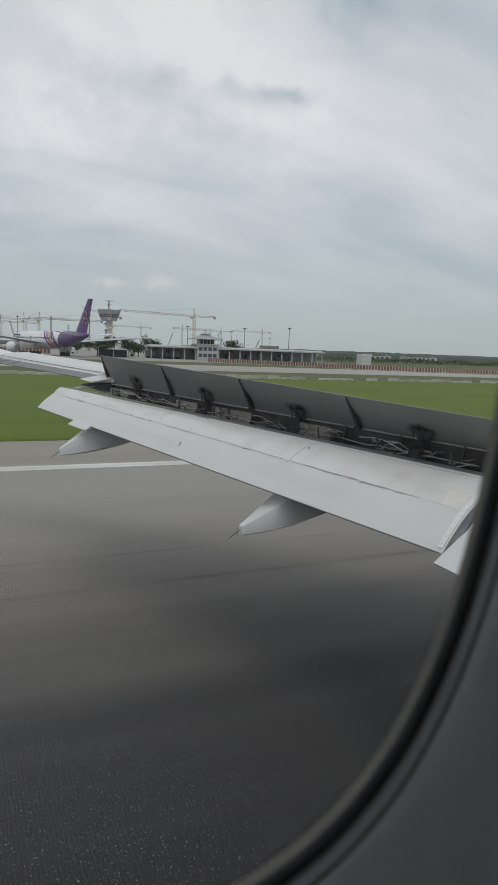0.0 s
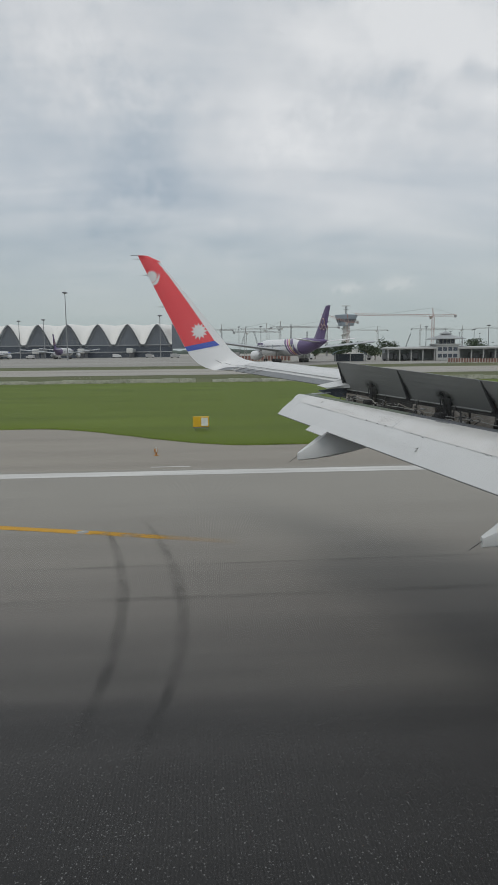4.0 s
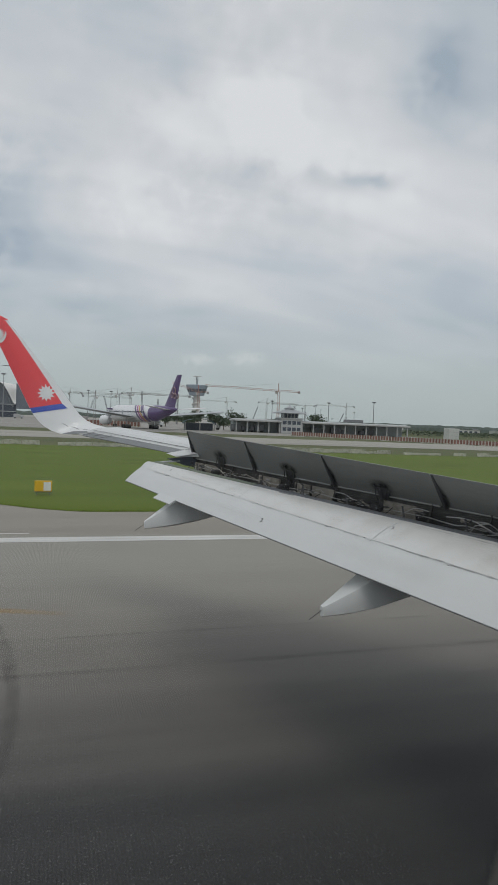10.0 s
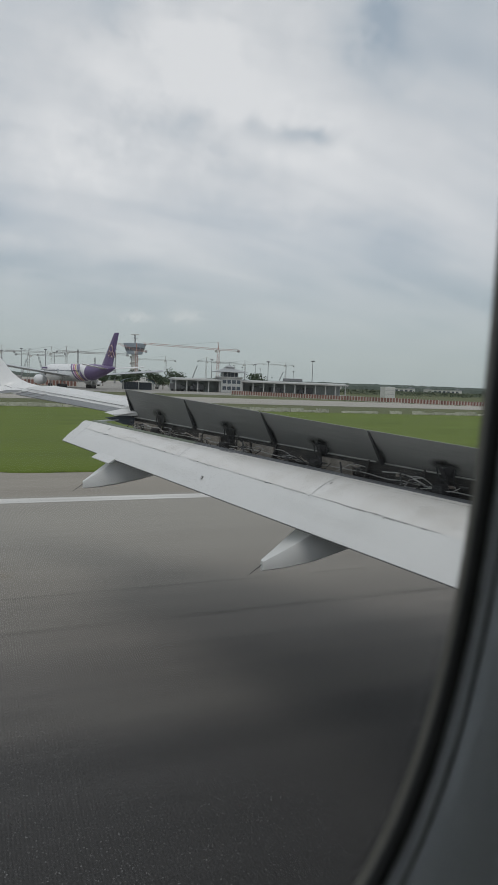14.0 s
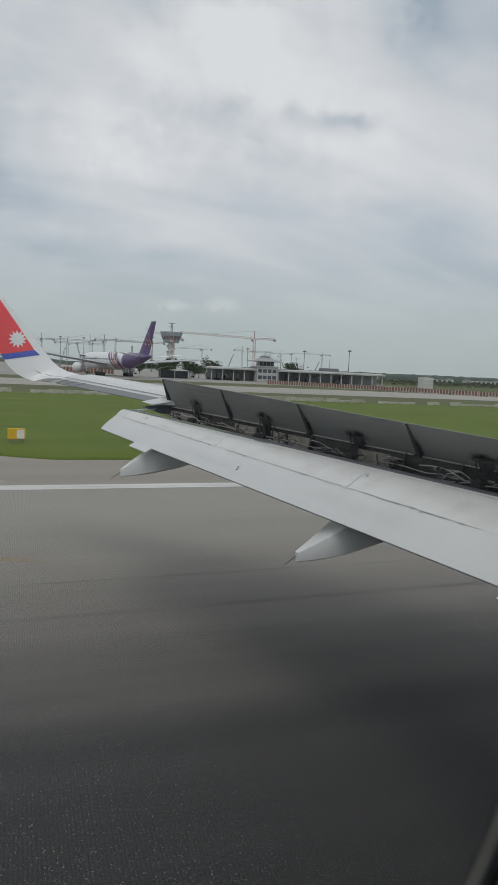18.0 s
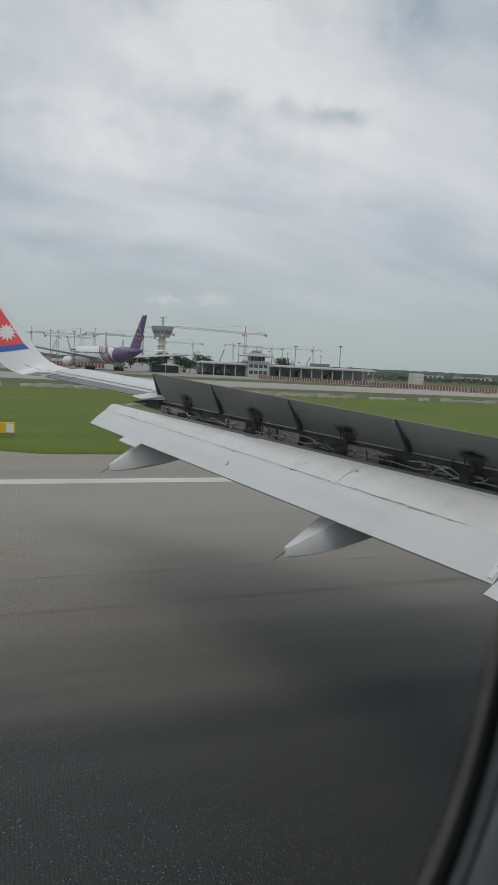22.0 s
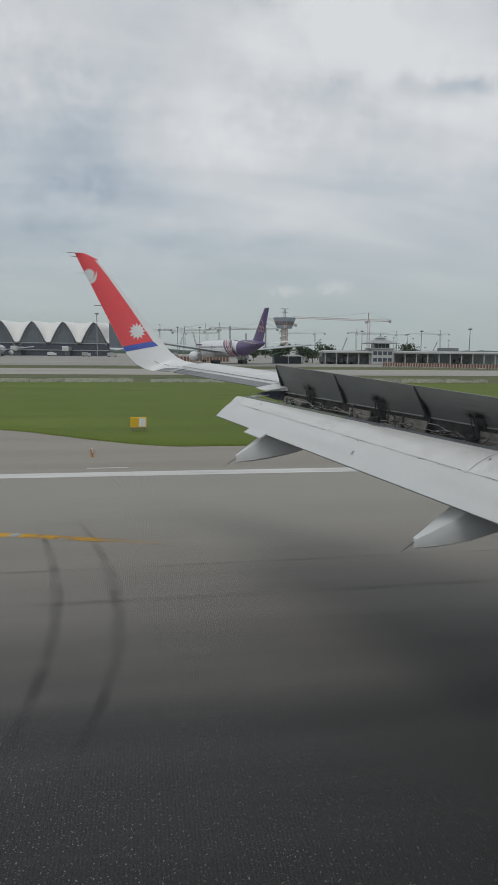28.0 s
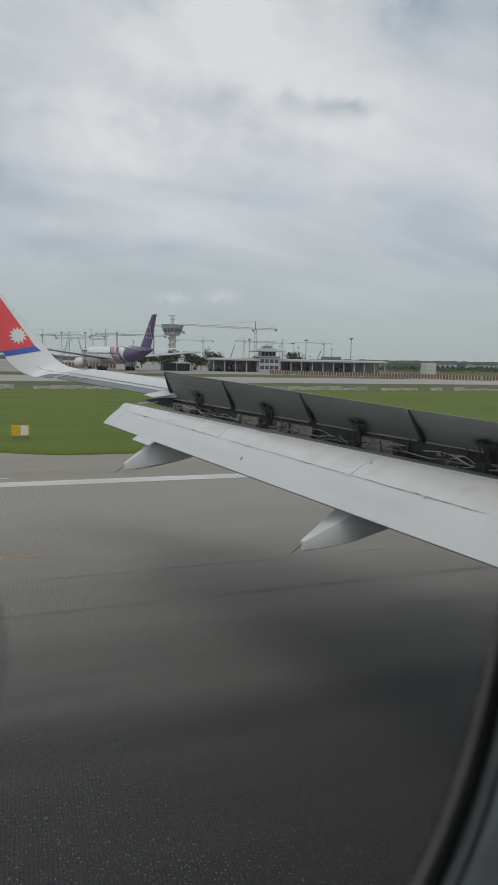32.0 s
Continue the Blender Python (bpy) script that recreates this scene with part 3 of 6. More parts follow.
def sheet(bm, pts):
    bm.faces.new([bm.verts.new(p) for p in pts])
    return bm


def lettering(text, size, m, material, parent, name="marking"):
    cu = bpy.data.curves.new("letters", 'FONT')
    cu.body, cu.size, cu.align_x, cu.align_y = text, size, 'CENTER', 'CENTER'
    tmp = bpy.data.objects.new("letters", cu)
    me = bpy.data.meshes.new_from_object(tmp)
    me.name = name
    bpy.data.objects.remove(tmp)
    me.materials.clear()
    me.materials.append(material)
    ob = new(name, me)
    ob.parent = parent
    ob.matrix_basis = m
    return ob

# ---------------- ground ----------------
RY = 24.9          # outer white line, metres from the window
GRASS = 32.0       # where the near grass begins


def strip(y0, y1, x0, x1, z, nx=1):
    bm = bmesh.new()
    v = [[bm.verts.new((x0 + (x1 - x0) * i / nx, y, z)) for i in range(nx + 1)] for y in (y0, y1)]
    for i in range(nx):
        bm.faces.new((v[0][i], v[0][i + 1], v[1][i + 1], v[1][i]))
    return bm


structure("ground", strip(-1500, 3000, -2600, 2600, -0.06, 8), M["drygrass"], "flat airfield ground of rough grass", "ground")
structure("runway", strip(-29, RY + 0.9, -1500, 1500, 0.0), M["runway"], "dark grooved asphalt runway streaked with tyre rubber", "runway")
structure("pavement_shoulder", strip(RY + 0.9, 47, -1500, 1500, -0.012), M["shoulder"], "grey-brown asphalt runway shoulder", "pavement")


def grass_edge(x):
    """The verge swings away from the runway behind the wing, at a fillet."""
    t = min(max((2.5 - x) / 13.0, 0), 1)
    return GRASS + 8.5 * t * t * (3 - 2 * t)


def verge():
    bm = bmesh.new()
    rows = []
    xs = [-1500, -400, -120, -60] + [-40 + 0.5 * i for i in range(161)] + [60, 120, 400, 1500]
    for x in xs:
        y0 = grass_edge(x) + 0.10 * noise.noise((x * 0.9, 3, 0)) + 0.05 * noise.noise((x * 3.1, 9, 0))
        rows.append([bm.verts.new((x, y0 + k, h)) for k, h in ((0, 0.0), (0.25, 0.07), (3, 0.09), (30, 0.08), (98 - y0, 0.03))])
    for a, b in zip(rows, rows[1:]):
        for i in range(4):
            bm.faces.new((a[i], b[i], b[i + 1], a[i + 1]))
    return bm


structure("ground_verge", verge(), M["grass"], "mown green grass strip beside the runway", "grass", True)


def grass_tufts():
    """Loose blades along the ragged edge of the verge."""
    bm = bmesh.new()
    rnd = random.Random(5)
    for _ in range(5200):
        x = rnd.uniform(-22, 34)
        y = grass_edge(x) + abs(rnd.gauss(0, 1.0)) * 2.2 - 0.12
        h, a = rnd.uniform(0.02, 0.05), rnd.uniform(0, 6.28)
        lean = rnd.uniform(-0.08, 0.08)
        dx, dy = math.cos(a) * 0.03, math.sin(a) * 0.03
        sheet(bm, [(x - dx, y - dy, 0.03), (x + dx, y + dy, 0.03), (x + lean, y + lean * 0.6, h + 0.04)])
    ob = part("grass_blades", bm, M["grass"], None, "", False)
    return tagged(ob, "short green grass blades along the verge edge", "grass", "", "stuff")


grass_tufts()
structure("pavement_taxiway", strip(132, 176, -1500, 1500, -0.03), M["taxi"], "pale concrete taxiway beyond the grass", "taxiway")
structure("pavement_apron", strip(212, 700, -1500, 172, -0.03), M["apron"], "wide pale concrete apron", "apron")
structure("pavement_apron_far", strip(701, 1100, -1500, 160, -0.035), M["taxi"], "far pale concrete apron", "apron")


def line_band(y0, y1, x0, x1, z, seed, wob=0.03):
    bm = bmesh.new()
    n = int((x1 - x0) / 1.0)
    prev = None
    for i in range(n + 1):
        x = x0 + (x1 - x0) * i / n
        w = wob * noise.noise((x * 1.7, seed, 0))
        cur = (bm.verts.new((x, y0 + w, z)), bm.verts.new((x, y1 - w, z)))
        if prev:
            bm.faces.new((prev[0], cur[0], cur[1], prev[1]))
        prev = cur
    return bm


structure("trim_edge_line", line_band(RY - 0.45, RY + 0.45, -150, 260, 0.005, 1), M["paint_w"], "worn white runway edge line", "line")
structure("trim_short_line", line_band(RY + 1.35, RY + 1.5, -2.2, -0.6, -0.006, 4, 0.01), M["paint_w"], "short faded white dash on the shoulder", "line")


def yellow_lead():
    """A lead-off line that leaves the white line at a shallow angle and fades out where tyres have scrubbed it."""
    bm = bmesh.new()
    prev = None
    for i in range(81):
        u = i / 80
        x = -30 + 27.0 * u
        y = 17.6 - 0.235 * (x + 5.5) - 0.004 * max(0, x + 12) ** 2
        w = 0.17 + 0.015 * noise.noise((x, 7, 0))
        cur = (bm.verts.new((x, y - w, 0.006)), bm.verts.new((x, y + w, 0.006)))
        if prev:
            bm.faces.new((prev[0], cur[0], cur[1], prev[1]))
        prev = cur
    return bm


def yellow_fade():
    """The scrubbed end of the line."""
    bm = bmesh.new()
    uv = bm.loops.layers.uv.new("UVMap")
    prev = None
    for i in range(31):
        x = -3.0 + 4.0 * i / 30
        y = 17.6 - 0.235 * (x + 5.5) - 0.004 * max(0, x + 12) ** 2
        cur = [bm.verts.new((x, y + q, 0.006)) for q in (-0.19, 0.19)]
        if prev:
            f = bm.faces.new((prev[0], cur[0], cur[1], prev[1]))
            for lp, (e, k) in zip(f.loops, ((-1, i - 1), (-1, i), (1, i), (1, i - 1))):
                lp[uv].uv = (e * 0.6, 0.32 * (30 - k) / 30)
        prev = cur
    return bm


structure("trim_yellow_end", yellow_fade(), film_mat("scrubbed_yellow_paint", (0.62, 0.33, 0.012), 1.5, 0.9, True), "scrubbed end of the yellow lead-off line", "line")
structure("trim_yellow_line", yellow_lead(), M["paint_y"], "yellow taxiway lead-off line, scrubbed thin by tyres", "line")


SKID_COUNT = [0]


def skid(points, width, name="trim_skid_mark", material="film"):
    SKID_COUNT[0] += 1
    zz = 0.002 + 0.0008 * SKID_COUNT[0]
    bm = bmesh.new()
    prev = None
    n = 40
    uv = bm.loops.layers.uv.new("UVMap")
    pts = [Vector((*p, 0)) for p in points]
    for i in range(n + 1):
        u = i / n
        a, b, c = pts
        p = a * (1 - u) ** 2 + b * 2 * u * (1 - u) + c * u * u
        d = ((b - a) * (1 - u) + (c - b) * u).normalized()
        s = Vector((-d.y, d.x, 0)) * width * (0.5 + 0.5 * math.sin(math.pi * min(max(u, 0.06), 0.94))) * (1 + 0.25 * noise.noise((p.x, p.y, 5)))
        cur = (bm.verts.new((*(p - s).xy, zz)), bm.verts.new((*(p + s).xy, zz)))
        if prev:
            f = bm.faces.new((prev[0], cur[0], cur[1], prev[1]))
            for lp, (e, w_) in zip(f.loops, ((-1, i - 1), (-1, i), (1, i), (1, i - 1))):
                lp[uv].uv = (e, min(w_, n - w_) / n * 2)
        prev = cur
    return structure(name, bm, M[material], "curved black tyre mark on the asphalt", "tyre mark")


for pts, w in ((((-2.9, 18.0), (-0.9, 11.5), (-1.7, 6.9)), 0.17), (((-1.9, 18.4), (0.5, 10.8), (-1.0, 6.6)), 0.17)):
    skid(pts, w)
for pts, w in ((((-40, 13.4), (6, 13.8), (60, 15.0)), 0.10), (((-40, 11.6), (8, 11.9), (60, 12.8)), 0.16)):
    skid(pts, w, material="thinfilm")


def inset_light(x, y):
    t = thing("runway_inset_light", (x, y, 0.0), "round grey steel inset light set flush in the asphalt", "light")
    bm = bmesh.new()
    loft(bm, [[(r * math.cos(a * math.pi / 10), r * math.sin(a * math.pi / 10), z) for a in range(20)] for r, z in ((0.17, 0.0), (0.15, 0.012), (0.10, 0.016))])
    part("flange", bm, M["steel"], t)
    part("lens", boxed((-0.05, -0.03, 0.014), (0.05, 0.03, 0.028), 0.006), M["lens"], t, "small clear lens")


inset_light(-3.2, 16.75)


def edge_light(x, y, label):
    t = thing("runway_edge_light", (x, y, -0.012), label, "light", "runway edge lights")
    t.scale = (0.72, 0.72, 0.72)
    bm = bmesh.new()
    loft(bm, [[(r * math.cos(a * math.pi / 8), r * math.sin(a * math.pi / 8), z) for a in range(16)] for r, z in ((0.17, 0.0), (0.16, 0.03), (0.06, 0.05), (0.05, 0.2))])
    part("base", bm, M["orange"], t)
    part("housing", boxed((-0.12, -0.10, 0.20), (0.12, 0.10, 0.42), 0.03), M["orange"], t, "orange lamp housing")
    part("panel", boxed((-0.01, -0.107, 0.22), (0.09, -0.101, 0.40), 0.002), M["wallwhite"], t, "pale front plate")
    bm = bmesh.new()
    loft(bm, [[(r * math.cos(a * math.pi / 8), r * math.sin(a * math.pi / 8), z) for a in range(16)] for r, z in ((0.07, 0.42), (0.075, 0.47), (0.045, 0.51), (0.01, 0.53))])
    part("lens", bm, M["lens"], t, "clear glass lens")


edge_light(-2.2, 29.4, "orange runway edge light standing on the shoulder")


def guidance_sign(x, y):
    t = thing("airfield_sign", (x, y, 0.06), "small yellow airfield sign with a white panel standing in the grass", "sign")
    t.scale = (0.75, 0.75, 0.75)
    part("cabinet", boxed((-0.62, -0.12, 0.30), (0.62, 0.12, 1.10), 0.03), M["yellow"], t, "yellow sign cabinet")
    part("panel", boxed((0.02, -0.135, 0.38), (0.54, -0.121, 1.02), 0.004), M["logo"], t, "white blank panel")
    part("frame_edge", boxed((-0.66, -0.10, 0.24), (0.66, 0.10, 0.31), 0.01), M["truss"], t, "dark lower frame")
    for px in (-0.45, 0.45):
        bm = bmesh.new()
        tube(bm, [(px, 0, -0.05), (px, 0, 0.26)], 0.035, 8)
        part("leg", bm, M["pole"], t)


guidance_sign(-0.2, 37.8)


def ditch():
    """A stained concrete channel edge of separate slabs across the grass."""
    base = structure("trim_ditch", strip(97.2, 104, -420, 420, -0.05, 4), M["drygrass"], "shallow drainage ditch with a stained concrete edge", "ditch")
    bms = []
    rnd = random.Random(3)
    for k in range(4):
        bm = boxed((-1.2, -0.15, -0.1), (1.2, 0.15, 0.42 + 0.09 * k), 0.03)
        me = bpy.data.meshes.new("slab")
        bm.to_mesh(me); bm.free()
        me.materials.append(M["concrete"])
        bms.append(me)
    x = -120.0
    while x < 200:
        if rnd.random() < 0.88:
            share("slab", bms[rnd.randrange(4)], base, pose(x, 98.4 + rnd.uniform(-0.15, 0.15), -0.02, 0, 0, rnd.uniform(-1.5, 1.5)))
        x += 2.45


ditch()

# ---------------- the aeroplane that carries the window ----------------
jet = thing("airliner", (0, 0, 0), "white twin-engine airliner with raised spoilers, lowered flaps and a red winglet", "aeroplane")
YC, ZC, RAD = -1.72, 4.0, 1.975   # axis and radius of the hull
WX, WZ = -0.0033, 4.69               # middle of the cabin window
WA, WB, WN = 0.119, 0.2225, 3.3      # half width, half height and squareness of its opening


def hull():
    """A tube with rows of cabin window openings on both sides."""
    bm = bmesh.new()
    angs = [math.radians(a) for a in (-90, -65, -40, -18, 8, 24, 34, 45, 68, 90, 112, 135, 156, 172, 198, 220, 245)]
    xs = [-18.0]
    k = -30
    cols = []
    x = WX - 0.53 * 26 - 0.13
    while x < 14.0:
        cols += [(x, 1), (x + 0.26, 0)]
        x += 0.53
    secs = [(-20.5, 0.25, 0.9, 0), (-16, 0.72, 0.4, 0), (-14.5, 0.93, 0.1, 0)] + [(cx, 1.0, 0.0, w) for cx, w in cols] + [(15.0, 0.97, 0, 0), (17.5, 0.8, -0.2, 0), (19.3, 0.45, -0.5, 0), (20.2, 0.1, -0.7, 0)]
    vs = []
    for sx, r, dz, w in secs:
        vs.append([bm.verts.new((sx, YC + RAD * r * math.cos(a), ZC + dz + RAD * r * math.sin(a))) for a in angs])
    n = len(angs)
    for i in range(len(secs) - 1):
        for j in range(n):
            if secs[i][3] and j in (4, 12) and i % 2 == 1:
                continue
            mx = (secs[i][0] + secs[i + 1][0]) / 2
            if j in (4, 5) and abs(mx - WX) < 0.42:
                continue
            k = (j + 1) % n
            bm.faces.new((vs[i][j], vs[i][k], vs[i + 1][k], vs[i + 1][j]))
    bm.faces.new(vs[0]); bm.faces.new(vs[-1][::-1])
    return part("fuselage", bm, M["cabin"], jet, "plain pale hull", smooth=False)


hull()


def oval(a, b, n=2.3, steps=72):
    pts = []
    for i in range(steps):
        t = 2 * math.pi * i / steps
        c, s = math.cos(t), math.sin(t)
        pts.append((a * math.copysign(abs(c) ** (2 / n), c), b * math.copysign(abs(s) ** (2 / n), s)))
    return pts


def rim(g):
    """The outline of the opening grown by g; the upper half is a little taller."""
    return [(x, z * (1.13 if z > 0 else 1.0)) for x, z in oval(WA + g, WB + g, WN, 120)]


def window_ring(profile, name, material, label=""):
    """A ring round the window; profile: rows of growth past the opening and depth y."""
    bm = bmesh.new()
    rings = []
    for g, y in profile:
        rings.append([(WX + x, y, WZ + z) for x, z in rim(g)])
    loft(bm, rings, closed=True, caps=False)
    return part(name, bm, material, cabin_window, label)


cabin_window = tagged(thing("window_1"), "oval cabin window with a black seal in a grey wall panel", "window", "", "structure")
window_ring([(0.0034, 0.1208), (0.0046, 0.1240), (0.0060, 0.1280), (0.0100, 0.1284)], "outer_seal", M["tan"], "tan sealant rim of the outer pane")
window_ring([(0.0036, 0.1225), (0.0010, 0.1206), (0.0003, 0.1192), (0.0008, 0.1178), (0.0024, 0.1172), (0.0034, 0.1178), (0.0036, 0.1225)], "window_seal", M["dark"], "black rubber seal")
window_ring([(0.0033, 0.1190), (0.0034, 0.1175), (0.0042, 0.1164), (0.0050, 0.1157)], "window_reveal", M["wall"], "grey sloping reveal")
window_ring([(0.0049, 0.1190), (0.0050, 0.1155), (0.0056, 0.1153), (0.0057, 0.1190)], "window_gap", M["dark"], "dark gap round the reveal")


def hull_y(z):
    """Where the hull's skin stands at a height."""
    return YC + math.sqrt(RAD ** 2 - (z - ZC) ** 2)


def wall_panel():
    bm = bmesh.new()
    inner = rim(0.0057)
    # lip that rolls into the panel, which follows the hull's curve
    rings = [[(WX + x * s, y, WZ + z * s) for x, z in inner] for s, y in ((1.0, 0.1175), (1.002, 0.1145), (1.012, 0.1125), (1.05, 0.1095), (1.14, 0.103))]
    big = []
    for x, z in inner:
        q = max(abs(x) / 0.62, abs(z) / 0.44)
        big.append((WX + x / q, WZ + z / q))
    rings.append([(x, min(0.085, hull_y(z) - 0.02), z) for x, z in big])
    rings.append([(x, hull_y(z) + 0.02, z) for x, z in big])
    loft(bm, rings, closed=True, caps=False)
    return structure("wall_cabin", bm, M["wall"], "matt grey moulded cabin wall panel round the window", "wall", True)


wall_panel()
bm = bmesh.new()
sheet(bm, [(WX + x, 0.1215, WZ + z) for x, z in rim(0.003)])
pane = part("pane", bm, M["glass"], cabin_window, "clear acrylic pane", False)
pane.visible_shadow = False

# --- wing box ---
HIN, HOUT = Vector((5.81, 5.6, 3.48)), Vector((2.79, 12.6, 3.80))       # spoiler hinge line
TIN, TOUT = Vector((5.18, 5.2, 3.97)), Vector((2.53, 12.4, 4.40))       # raised spoiler edge
FRONT = (Vector((5.48, 5.15, 3.295)), Vector((1.84, 12.4, 3.80)))         # flap: upper front edge
SEAM = (Vector((4.72, 4.95, 3.06)), Vector((1.66, 12.2, 3.70)))          # flap: seam along the span
TRAIL = (Vector((4.29, 4.8, 2.72)), Vector((1.36, 12.0, 3.47)))         # flap: trailing edge


def wing_box():
    bm = bmesh.new()
    # y, rear, crest, front, under as (x, z)
    secs = [(0.1, (6.7, 3.15), (8.6, 3.35), (12.7, 2.95), (9.0, 2.45)),
            (4.9, (6.15, 3.46), (7.1, 3.60), (9.9, 3.25), (7.3, 2.95)),
            (5.6, (5.83, 3.49), (6.7, 3.62), (9.4, 3.30), (6.9, 3.02)),
            (12.55, (2.83, 3.80), (3.5, 3.98), (4.7, 3.92), (3.6, 3.62)),
            (12.6, (2.558, 4.0265), (2.80, 4.12), (4.5, 4.02), (3.1, 3.80)),
            (13.9, (1.685, 4.1465), (1.96, 4.24), (3.2, 4.15), (2.1, 3.98)),
            (15.2, (0.827, 4.2515), (1.08, 4.345), (1.95, 4.29), (1.2, 4.13))]
    rings = []
    for y, te, cr, le, lo in secs:
        up = [te, lerp(te, cr, 0.5), cr, lerp(cr, le, 0.5), le]
        up[1] = (up[1][0], up[1][1] + 0.015)
        up[3] = (up[3][0], up[3][1] + 0.06)
        low = [lerp(le, lo, 0.5), lo, (te[0], te[1] - 0.05)]
        rings.append([(x, y, zz) for x, zz in up + low])
    loft(bm, rings)
    return part("wing", bm, M["white"], jet, "white painted wing", True)


wing = wing_box()


def flap_point(s, v):
    """On the flap's upper skin: s along the span from the inner end, v from the front edge back."""
    f, m_, t = FRONT[0].lerp(FRONT[1], s), SEAM[0].lerp(SEAM[1], s), TRAIL[0].lerp(TRAIL[1], s)
    if v < 0.6:
        u = v / 0.6
        p = f.lerp(m_, u)
        p.z += 0.055 * 4 * u * (1 - u) * (1 - 0.45 * s)
    else:
        u = (v - 0.6) / 0.4
        p = m_.lerp(t, u)
        p.z += 0.018 * 4 * u * (1 - u)
    return p


def flap_frame(s, v):
    """A pose on the flap's skin, x outward along the span reversed, y towards the front edge."""
    p = flap_point(s, v)
    ax = (flap_point(s - 0.02, v) - flap_point(s + 0.02, v)).normalized()
    ay = (flap_point(s, v - 0.02) - flap_point(s, v + 0.02)).normalized()
    az = ax.cross(ay).normalized()
    ay = az.cross(ax)
    return Matrix((( ax.x, ay.x, az.x, p.x), (ax.y, ay.y, az.y, p.y), (ax.z, ay.z, az.z, p.z), (0, 0, 0, 1)))


def flap_body(s0, s1, steps=28):
    bm = bmesh.new()
    rings = []
    for i in range(steps + 1):
        s = s0 + (s1 - s0) * i / steps
        k = 1 - 0.4 * s
        up = [flap_point(s, v) for v in (0, 0.08, 0.2, 0.35, 0.5, 0.6, 0.7, 0.85, 1.0)]
        f = up[0]
        nose = [f + Vector((0.06, 0.02, -0.02)) * k, f + Vector((0.10, 0.04, -0.10)) * k, f + Vector((0.02, 0.0, -0.2)) * k]
        t = up[-1]
        low = [f.lerp(t, 0.3) + Vector((0, 0, -0.15 * k)), f.lerp(t, 0.7) + Vector((0, 0, -0.075 * k)), t + Vector((0, 0, -0.012))]
        rings.append(nose[::-1] + up + low[::-1])
    return loft(bm, rings)


flap = part("flap", flap_body(0, 1), M["white"], jet, "white lowered flap with worn seams")


def flap_skin(s0, s1):
    """A cream front skin plate that laps onto the flap ahead of the seam."""
    bm = bmesh.new()
    n = 14
    g = []
    for i in range(n + 1):
        row = []
        for k in range(13):
            v = 0.025 + 0.568 * k / 12
            m = flap_frame(s0 + (s1 - s0) * i / n, v)
            row.append(bm.verts.new(m.translation + m.col[2].xyz * 0.0018))
        g.append(row)
    for i in range(n):
        for k in range(12):
            bm.faces.new((g[i][k], g[i + 1][k], g[i + 1][k + 1], g[i][k + 1]))
    part("front_skin", bm, M["skin"], flap, "cream-white front skin plate")


for s0, s1 in ((0.008, 0.2985), (0.3015, 0.6285), (0.6315, 0.964)):
    flap_skin(s0, s1)


def trailing_edge():
    """The thin dark edge of bare metal along the back of the flap."""
    bm = bmesh.new()
    pts = [TRAIL[0].lerp(TRAIL[1], 0.004 + 0.992 * i / 24) + Vector((-0.006, -0.003, -0.010)) for i in range(25)]
    tube(bm, pts, 0.0045, 5)
    part("trailing_edge_strip", bm, M["arm"], flap, "thin dark trailing edge strip")


trailing_edge()


def flap_strip(s0, s1, v, width, material, name, wob=0.0, lift=0.004, steps=30, label=""):
    bm = bmesh.new()
    prev = None
    for i in range(steps + 1):
        s = s0 + (s1 - s0) * i / steps
        w = width * (1 + wob * noise.noise((s * 60, v * 9, 1))) * min(1, 0.15 + 7 * i / steps, 0.15 + 7 * (1 - i / steps))
        vv = v + 0.012 * wob * noise.noise((s * 25, 3, 1))
        cur = []
        for q in (vv - w, vv + w):
            m = flap_frame(s, min(max(q, 0.005), 0.995))
            cur.append(bm.verts.new(m.translation + m.col[2].xyz * lift))
        if prev:
            bm.faces.new((prev[0], cur[0], cur[1], prev[1]))
        prev = cur
    return part(name, bm, material, flap, label, False)


flap_strip(0.07, 0.30, 0.60, 0.010, M["dirt"], "seam", 0.9, label="grey smeared sealant seam")
flap_strip(0.07, 0.30, 0.60, 0.0012, M["seam"], "seam_line", 0.4, 0.0045)
flap_strip(0.31, 0.62, 0.60, 0.0016, M["seam"], "seam_line", 0.8)
flap_strip(0.64, 0.97, 0.60, 0.0014, M["seam"], "seam_line", 0.8)
flap_strip(0.0, 1.0, 0.16, 0.0011, M["seam"], "panel_line", 0.2)
flap_strip(0.02, 0.30, 0.10, 0.006, M["dirt"], "dirt_streak", 1.0, 0.003)


def stain(s, v, ds, dv, material, name, label, lift=0.003):
    """A soft patch of dirt on the flap's skin."""
    bm = bmesh.new()
    n = 10
    g = []
    for i in range(n + 1):
        row = []
        for j in range(5):
            e = 1.0
            m = flap_frame(s + ds * (i / n - 0.5), min(max(v + dv * e * (j / 4 - 0.5), 0.01), 0.99))
            row.append(bm.verts.new(m.translation + m.col[2].xyz * lift))
        g.append(row)
    uv = bm.loops.layers.uv.new("UVMap")
    for i in range(n):
        for j in range(4):
            f = bm.faces.new((g[i][j], g[i + 1][j], g[i + 1][j + 1], g[i][j + 1]))
            for lp, (ii, jj) in zip(f.loops, ((i, j), (i + 1, j), (i + 1, j + 1), (i, j + 1))):
                lp[uv].uv = (2 * ii / n - 1, jj / 2 - 1)
    part(name, bm, M[material], flap, label, True)


